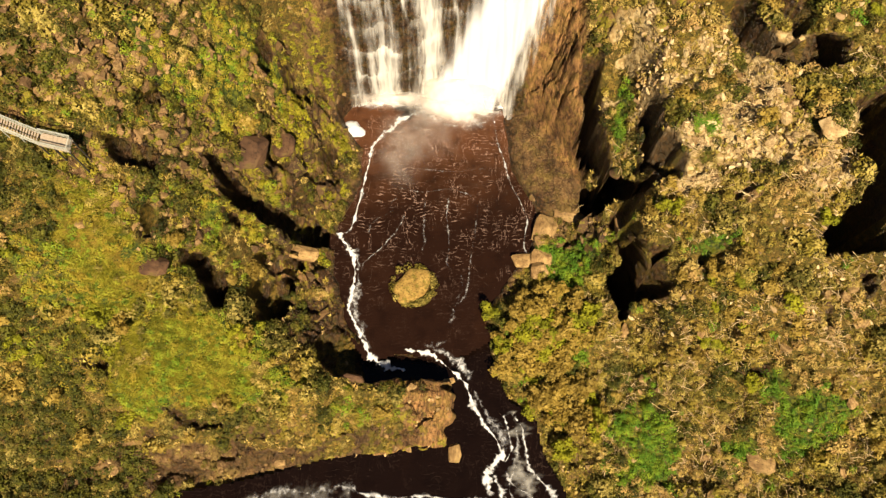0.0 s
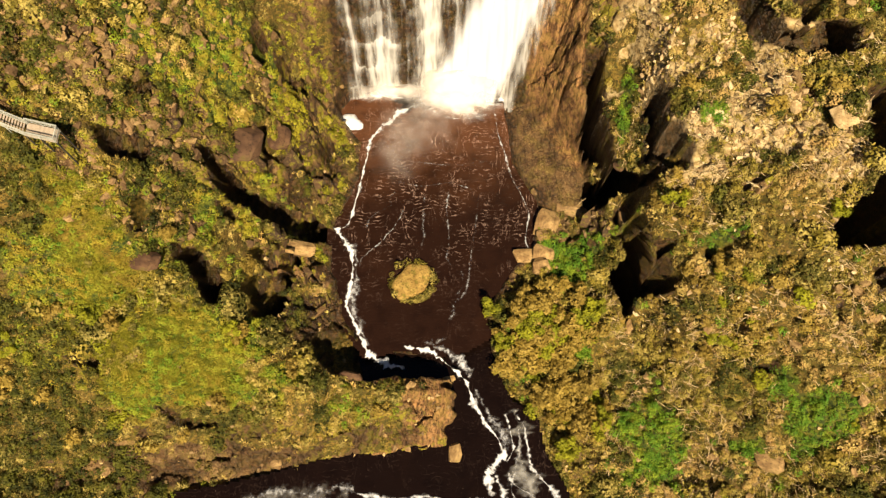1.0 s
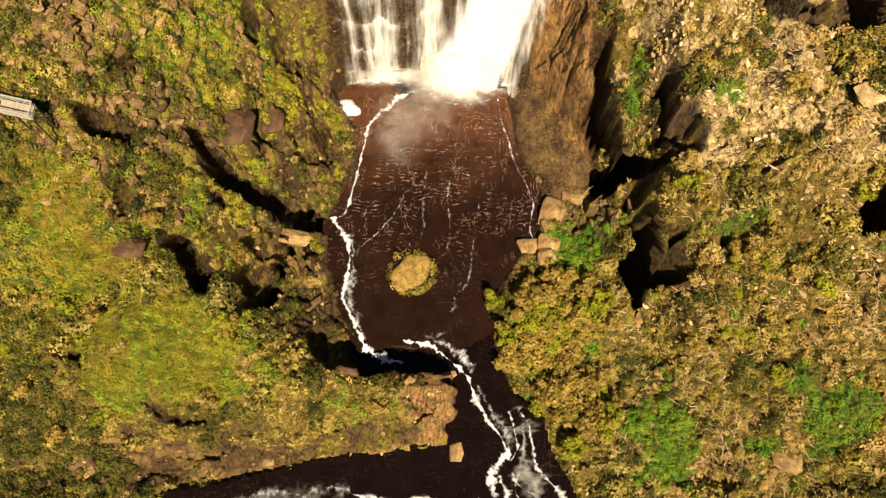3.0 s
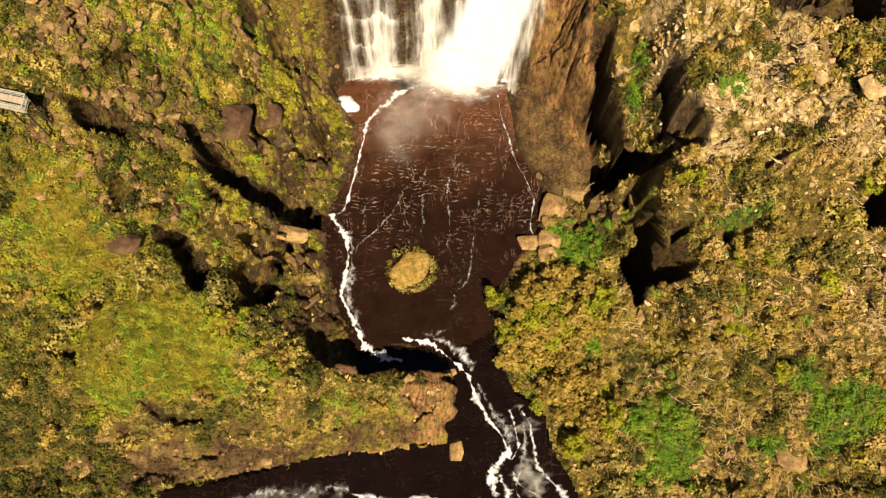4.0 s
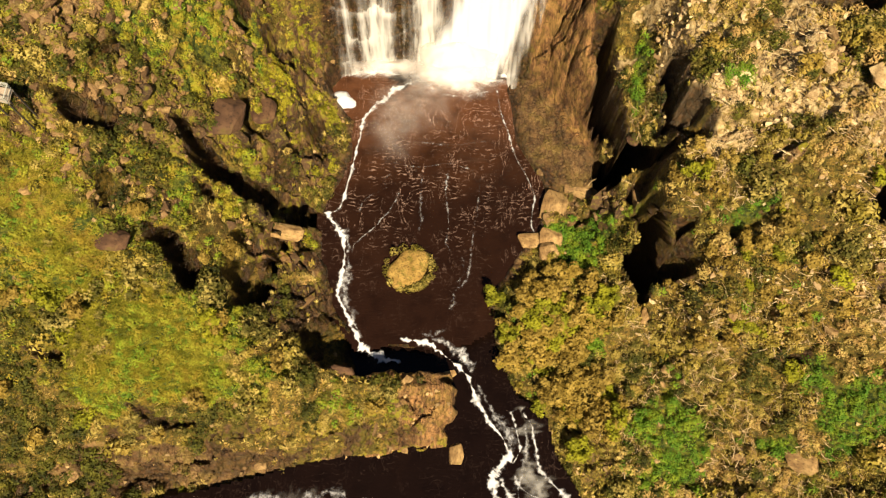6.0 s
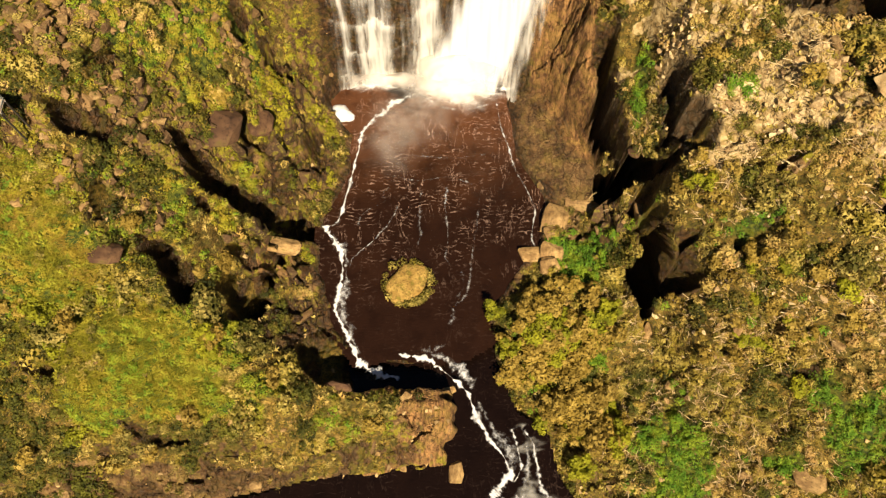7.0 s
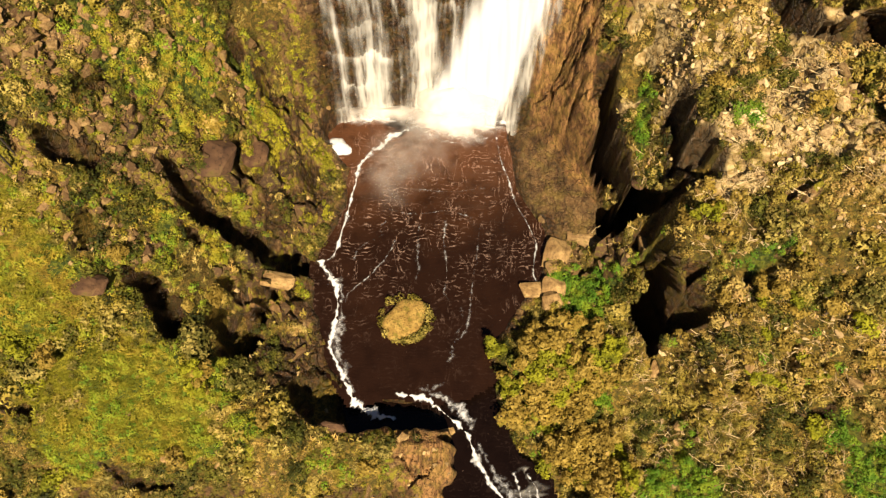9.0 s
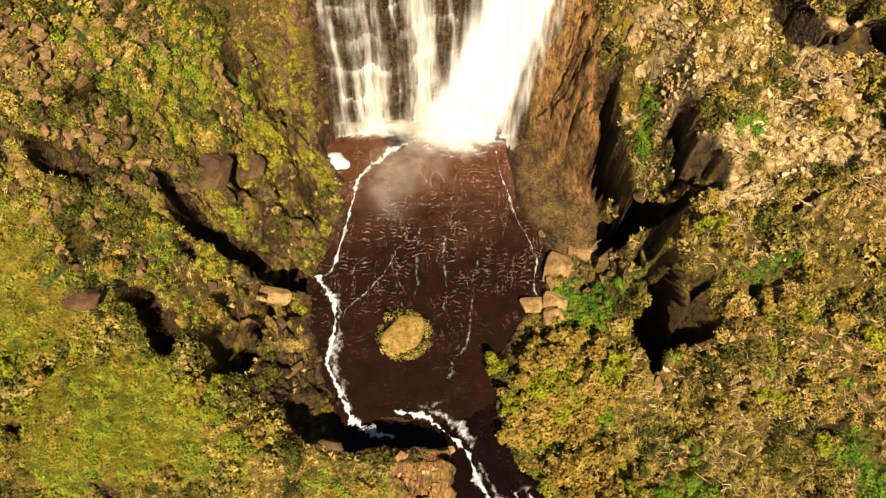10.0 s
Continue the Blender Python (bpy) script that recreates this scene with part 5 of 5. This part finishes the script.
# upper-left and gully terms add dark scrub in place of ledge and gully shadow
clump = 0.5 * smooth(-25, -40, p[:, 0]) * smooth(50, 62, p[:, 1]) + 1.1 * smooth(-47, -52, p[:, 0]) * smooth(48, 36, p[:, 1]) + 0.5 * smooth(-38, -50, p[:, 0]) * smooth(32, 20, p[:, 1]) + 0.9 * smooth(6, 2, np.hypot((p[:, 0] + 25.5) * 0.8, p[:, 1] - 36.5)) + 0.5 * smooth(-44, -54, p[:, 0]) * smooth(40, 30, p[:, 1]) + value_noise(p[:, 0], p[:, 1], 3.2, 201) + 0.5 * value_noise(p[:, 0], p[:, 1], 9, 203)
keep = ~bare & (clump > 0.34 + 0.6 * area(p[:, 0], p[:, 1], EARTH) + 0.75 * area(p[:, 0], p[:, 1], MEADOW, 3, 2.5)) & (gr < 0.5) & ((rk < 0.75) | (p[:, 0] < -23))
spots = p[keep]
scatter("dark_scrub", "dark green scrub clumps, some set to stand for ledge and gully shade", "scrub", OLIVE_SHAPES, spots, 0.6 + 0.8 * r.random(len(spots)) ** 1.5, M_DARK_LEAF, tones=np.clip(0.4 + 0.3 * r.normal(size=len(spots)), 0, 1), sink=0.02)

p, rk, pl, gr, wt, bare, r = plant_spots(26000, 7)
lawn = area(p[:, 0], p[:, 1], MEADOW, 3, 2.5)
keep = ~bare & (lawn < 0.6) & (r.random(len(p)) < np.clip(0.85 - 0.9 * rk * (1 - 0.7 * pl) - 1.2 * gr - 0.7 * area(p[:, 0], p[:, 1], TIP), 0.03, 1))
spots = p[keep]
scatter("dry_grass", "yellow dry tussock grass between the shrubs", "grass", [tuft(460 + k, 14, 0.7, 0.6) for k in range(6)], spots, 0.5 + 0.6 * r.random(len(spots)), M_GRASS,
        tones=np.clip(0.45 + 0.4 * fbm(spots[:, 0], spots[:, 1], 9, 3, 191) + 0.2 * r.normal(size=len(spots)), 0, 1))

r = np.random.default_rng(10)
p = np.column_stack([r.uniform(-70, -26, 30000), r.uniform(18, 47, 30000)])
keep = (r.random(len(p)) < area(p[:, 0], p[:, 1], MEADOW, 3, 2.5)) & (gullies(p[:, 0], p[:, 1])[0] < 0.5)
spots = p[keep]
M_MEADOW = leaf_material("yellow_green_grass", (0.09, 0.10, 0.007), (0.21, 0.195, 0.012), (0.33, 0.29, 0.03), (0.31, 0.21, 0.035))
scatter("meadow_grass", "soft yellow-green grass over the lower flank", "grass", [tuft(480 + k, 9, 0.75, 0.45) for k in range(6)], spots, 0.5 + 0.5 * r.random(len(spots)), M_MEADOW,
        tones=np.clip(0.45 + 0.6 * fbm(spots[:, 0], spots[:, 1], 6, 3, 193) + 0.1 * r.normal(size=len(spots)), 0, 1))

r = np.random.default_rng(13)
p = np.column_stack([r.uniform(-36, -17, 16000), r.uniform(40, 90, 16000)])
u, v = 0.88 * p[:, 0] + 0.47 * p[:, 1], -0.47 * p[:, 0] + 0.88 * p[:, 1]
grown = smooth(0.2, 0.5, fbm(u, 0.4 * v, 2.6, 3, 231)) * patches(p[:, 0], p[:, 1], CRAGS[:2] + [(-26, 46, 7, 6)])
keep = (r.random(len(p)) < 0.5 * grown) & (gullies(p[:, 0], p[:, 1])[1] < 0.1) & (edge_distance(p[:, 0], p[:, 1], POOL) > 1.6) & ~((p[:, 0] > -20) & (p[:, 1] > 76))
p = p[keep]
scatter("moss_cushions", "bright yellow-green moss and low plants along the wet rock ribs", "moss", [leaf_ball(440 + k, 46, 0.2, 0.55, 0.3) for k in range(5)], p, 0.3 + 0.4 * r.random(len(p)), M_MOSS, tones=np.clip(0.5 + 0.4 * fbm(p[:, 0], p[:, 1], 4, 2, 233), 0, 1), sink=0.05)


def stick(seed):
    """A bent dead branch with a side twig."""
    r = np.random.default_rng(seed)
    v, f = [], []
    for a, b, w in (((-1, 0, 0.12), (0.15, r.normal() * 0.12, 0.22), 0.06), ((0.15, 0.0, 0.22), (1, r.normal() * 0.25, 0.3), 0.045), ((0, 0, 0.2), (0.5, 0.45, 0.32), 0.035)):
        a, b = np.array(a), np.array(b)
        side = np.array((-(b - a)[1], (b - a)[0], 0)) / np.linalg.norm((b - a)[:2]) * w
        base = len(v)
        v += [a - side, a + side, a + (0, 0, w), b - side * 0.7, b + side * 0.7, b + (0, 0, w * 0.7)]
        f += [[base, base + 3, base + 5], [base, base + 5, base + 2], [base + 1, base + 2, base + 5], [base + 1, base + 5, base + 4]]
    return np.array(v), np.array(f)


r = np.random.default_rng(12)
p = np.column_stack([r.uniform(24, 64, 5200), r.uniform(8, 66, 5200)])
keep = (fbm(p[:, 0], p[:, 1], 5, 3, 221) > -0.15) & (gullies(p[:, 0], p[:, 1])[1] < 0.1) & (patches(p[:, 0], p[:, 1], GREEN) < 0.4) & (edge_distance(p[:, 0], p[:, 1], LOWER) > 1)
p = p[keep]
scatter("dead_branches", "pale dead branches and bark lying through the scrub", "branches", [stick(720 + k) for k in range(6)], p, 0.4 + 0.8 * r.random(len(p)) ** 2, M_PALE_CHIP, sink=-0.35)


def tree_template(seed, leaves, material, tall):
    """A small tree: tapered trunk with limbs, and a loose crown."""
    r = np.random.default_rng(seed)
    root = new("shrub_tree")
    bm = bmesh.new()

    def limb(a, b, ra, rb):
        d = Vector(b) - Vector(a)
        m = Matrix.Translation((Vector(a) + Vector(b)) / 2) @ d.to_track_quat("Z", "Y").to_matrix().to_4x4()
        bmesh.ops.create_cone(bm, cap_ends=True, segments=6, radius1=ra, radius2=rb, depth=d.length, matrix=m)

    top = (r.normal() * 0.1, r.normal() * 0.1, 0.9 * tall)
    limb((0, 0, -0.3), top, 0.09, 0.05)
    v, f = [], []
    for k in range(7):
        a = r.uniform(0, 2 * np.pi)
        reach = r.uniform(0.35, 0.85) if k else 0.1
        tip = np.array((np.cos(a) * reach, np.sin(a) * reach, tall * r.uniform(0.75, 1.25)))
        limb((0, 0, tall * 0.45), tip, 0.04, 0.015)
        bv, bf = leaf_ball(seed * 10 + k, leaves, 0.25, 0.8, 0.3)
        f.append(bf + sum(len(q) for q in v))
        v.append(bv * r.uniform(0.42, 0.62) + tip)
    part("trunk", bm, M_BARK, root)
    crown = new("crown", mesh_from("crown", np.concatenate(v), np.concatenate(f), material))
    crown.parent = root
    return root


p, rk, pl, gr, wt, bare, r = plant_spots(4200, 8)
inside = patches(p[:, 0], p[:, 1], TREES)
bank = patches(p[:, 0], p[:, 1], TREES[:3])
keep = ~bare & ((r.random(len(p)) < 0.95 * bank) | (r.random(len(p)) < 0.4 * inside) | (r.random(len(p)) < 0.025 * (1 - rk))) & (rk < 0.7)
order = np.argsort(-bank[keep], kind="stable")
spots, on_bank = p[keep][order][:420], bank[keep][order][:420]
templates = [tagged(tree_template(500 + k, 60, M_CROWN_OLIVE if k % 3 else M_CROWN_GREEN, 0.9 + 0.15 * (k % 3)), "olive-brown shrubby tree with a loose crown" if k % 3 else "bright green shrubby tree with a dense crown", "tree", "shrubby trees on the slopes") for k in range(6)]
t_high = ground_height(spots[:, 0], spots[:, 1])
for i, (x, y) in enumerate(spots):
    size = float(0.9 + 0.9 * r.random() + 0.5 * on_bank[i])
    m = pose(float(x), float(y), float(t_high[i]), 0, 0, float(r.uniform(0, 360)))
    src = templates[i % 6]
    src.scale = (1, 1, 1)
    if i < 6:
        src.matrix_basis = m @ Matrix.Diagonal((size, size, size, 1))
        continue
    ob = copy_thing(src, m)
    ob.matrix_basis = m @ Matrix.Diagonal((size, size, size, 1))

bright = copy_thing(templates[0], pose(8.2, 38.4, 0.6, 0, 0, 40))
bright.matrix_basis = pose(8.2, 38.4, 0.6, 0, 0, 40) @ Matrix.Diagonal((2.1, 2.1, 1.6, 1))
tagged(bright, "yellow-green shrub leaning out over the pool", "tree", "shrubby trees on the slopes")

# ---- islet ----
islet = tagged(new("islet"), "small oval islet with a bare ochre top and fringe of shrubs", "islet")
k = 64
ang = np.linspace(0, 2 * np.pi, k, endpoint=False)
rad = 1 + 0.10 * np.sin(2 * ang + 0.5) + 0.06 * np.sin(5 * ang)
rings = [(1.0, -1.0), (0.98, 0.1), (0.93, 0.55), (0.8, 0.8), (0.6, 0.9), (0.3, 0.95), (0.02, 0.98)]
co = []
for f, h in rings:
    co += [(3.5 * f * rad[i] * math.cos(ang[i]) + 0.5 * f * math.sin(ang[i]), 3.6 * f * rad[i] * math.sin(ang[i]), h + 0.12 * noise.noise((2 * math.cos(ang[i]) * f, 2 * math.sin(ang[i]) * f, h))) for i in range(k)]
quads = [(a * k + b, a * k + (b + 1) % k, (a + 1) * k + (b + 1) % k, (a + 1) * k + b) for a in range(len(rings) - 1) for b in range(k)]


def islet_material():
    n = Nodes("ochre_turf")
    c = n.mix(n.ramp(n.noise(0.8, 5), 0.35, 0.65), (0.22, 0.13, 0.03), (0.36, 0.235, 0.06))
    c = n.mix(n.ramp(n.noise(0.9, 5, 0.65), 0.5, 0.62, 0, 0.75), c, (0.13, 0.11, 0.014))
    c = n.mix(n.ramp(n.noise(4, 5), 0.48, 0.66, 0, 0.85), c, (0.09, 0.055, 0.012))
    return n.done(c, 0.9, n.bump(n.noise(5, 6), 0.8, 0.12), 0.2)


top = new("turf_top", mesh_from("turf_top", co, quads, islet_material(), True))
top.parent = islet
fv, ff, count = [], [], 0
fr = np.random.default_rng(77)
for i in range(40):
    a = fr.uniform(0, 2 * np.pi)
    a = a if fr.random() < 0.35 else fr.normal(-1.3, 0.8)
    bv, bf = leaf_ball(900 + i % 7, 60, 0.2)
    s = fr.uniform(0.35, 0.75)
    fv.append(bv * s * 1.5 + np.array((3.7 * math.cos(a), 4.0 * math.sin(a), 0.2)))
    ff.append(bf + count)
    count += len(bv)
fringe = new("shrub_fringe", mesh_from("shrub_fringe", np.concatenate(fv), np.concatenate(ff), M_OLIVE, tone=0.5 * fr.random(count)))
fringe.parent = islet
tagged(fringe, "yellow-green shrubs round the islet's edge")
islet.matrix_basis = pose(-5.4, 43.5, 0, 0, 0, 20) @ Matrix.Diagonal((1.0, 0.88, 1.0, 1))

# ---- lookout platform and stairs ----
DECK = 42.3
platform = tagged(new("viewing_platform"), "small timber viewing platform with grey rails on the slope", "platform")
across, along = Vector((4.1, -0.93, 0)), Vector((0.05, 1.75, 0))
corner = Vector((-50.7, 47.95, DECK))


def deck_point(u, v, h=0.0):
    return corner + across * u + along * v + Vector((0, 0, h))


for k in range(14):
    bm = bmesh.new()
    u = (k + 0.5) / 14
    box(bm, deck_point(u, 0.0, -0.02), deck_point(u, 1.0, -0.02), (0.285, 0.04))
    part("board", bm, M_DECK, platform)
for v in (0.06, 0.94):
    bm = bmesh.new()
    box(bm, deck_point(0, v, -0.14), deck_point(1, v, -0.14), (0.12, 0.19))
    part("bearer", bm, M_RAIL, platform)
for u in (0.03, 0.5, 0.97):
    for v in (0.04, 0.96):
        foot = deck_point(u, v)
        ground_z = height_at(foot.x, foot.y)
        bm = bmesh.new()
        box(bm, (foot.x, foot.y, DECK - 0.1), (foot.x, foot.y, DECK + 1.05), (0.09, 0.09))
        part("post", bm, M_RAIL, platform)
        # unseen leg, added; its dark colour stands in for the deck's shadow
        bm = bmesh.new()
        box(bm, (foot.x, foot.y, ground_z - 0.3), (foot.x, foot.y, DECK - 0.1), (0.16, 0.16))
        part("leg", bm, M_LEG, platform, "timber leg, coloured dark for the shade under the deck")
for a, b in (((0, 1), (1, 1)), ((0, 0), (1, 0)), ((1, 0), (1, 1))):
    for h in (0.35, 0.7, 1.05):
        bm = bmesh.new()
        box(bm, deck_point(*a, h), deck_point(*b, h), (0.14 if h > 1 else 0.05, 0.06))
        part("handrail" if h > 1 else "rail", bm, M_RAIL, platform)

stairs = tagged(new("staircase"), "long straight flight of timber stairs with grey handrails", "stairs")
low_a, low_b = deck_point(0, 0.02), deck_point(0, 0.98)
climb = Vector((-9.5, 2.3, 5.2))
count = 34
for k in range(count):
    f = (k + 1) / count
    bm = bmesh.new()
    box(bm, low_a.lerp(low_b, 0.1) + climb * f, low_a.lerp(low_b, 0.9) + climb * f, (0.22, 0.045))
    part("step", bm, M_DECK, stairs)
for side in (low_a.lerp(low_b, 0.06), low_a.lerp(low_b, 0.94)):
    bm = bmesh.new()
    box(bm, side + Vector((0, 0, -0.1)), side + climb + Vector((0, 0, -0.1)), (0.07, 0.26))
    part("stringer", bm, M_RAIL, stairs)
    for h in (0.5, 1.0):
        bm = bmesh.new()
        box(bm, side + Vector((0, 0, h)), side + climb + Vector((0, 0, h)), (0.11 if h > 0.9 else 0.05, 0.06))
        part("handrail" if h > 0.9 else "rail", bm, M_RAIL, stairs)
    for k in range(6):
        q = side + climb * (k / 5)
        bm = bmesh.new()
        box(bm, (q.x, q.y, min(height_at(q.x, q.y), q.z) - 0.3), (q.x, q.y, q.z + 1.0), (0.09, 0.09))
        part("post", bm, M_RAIL, stairs)
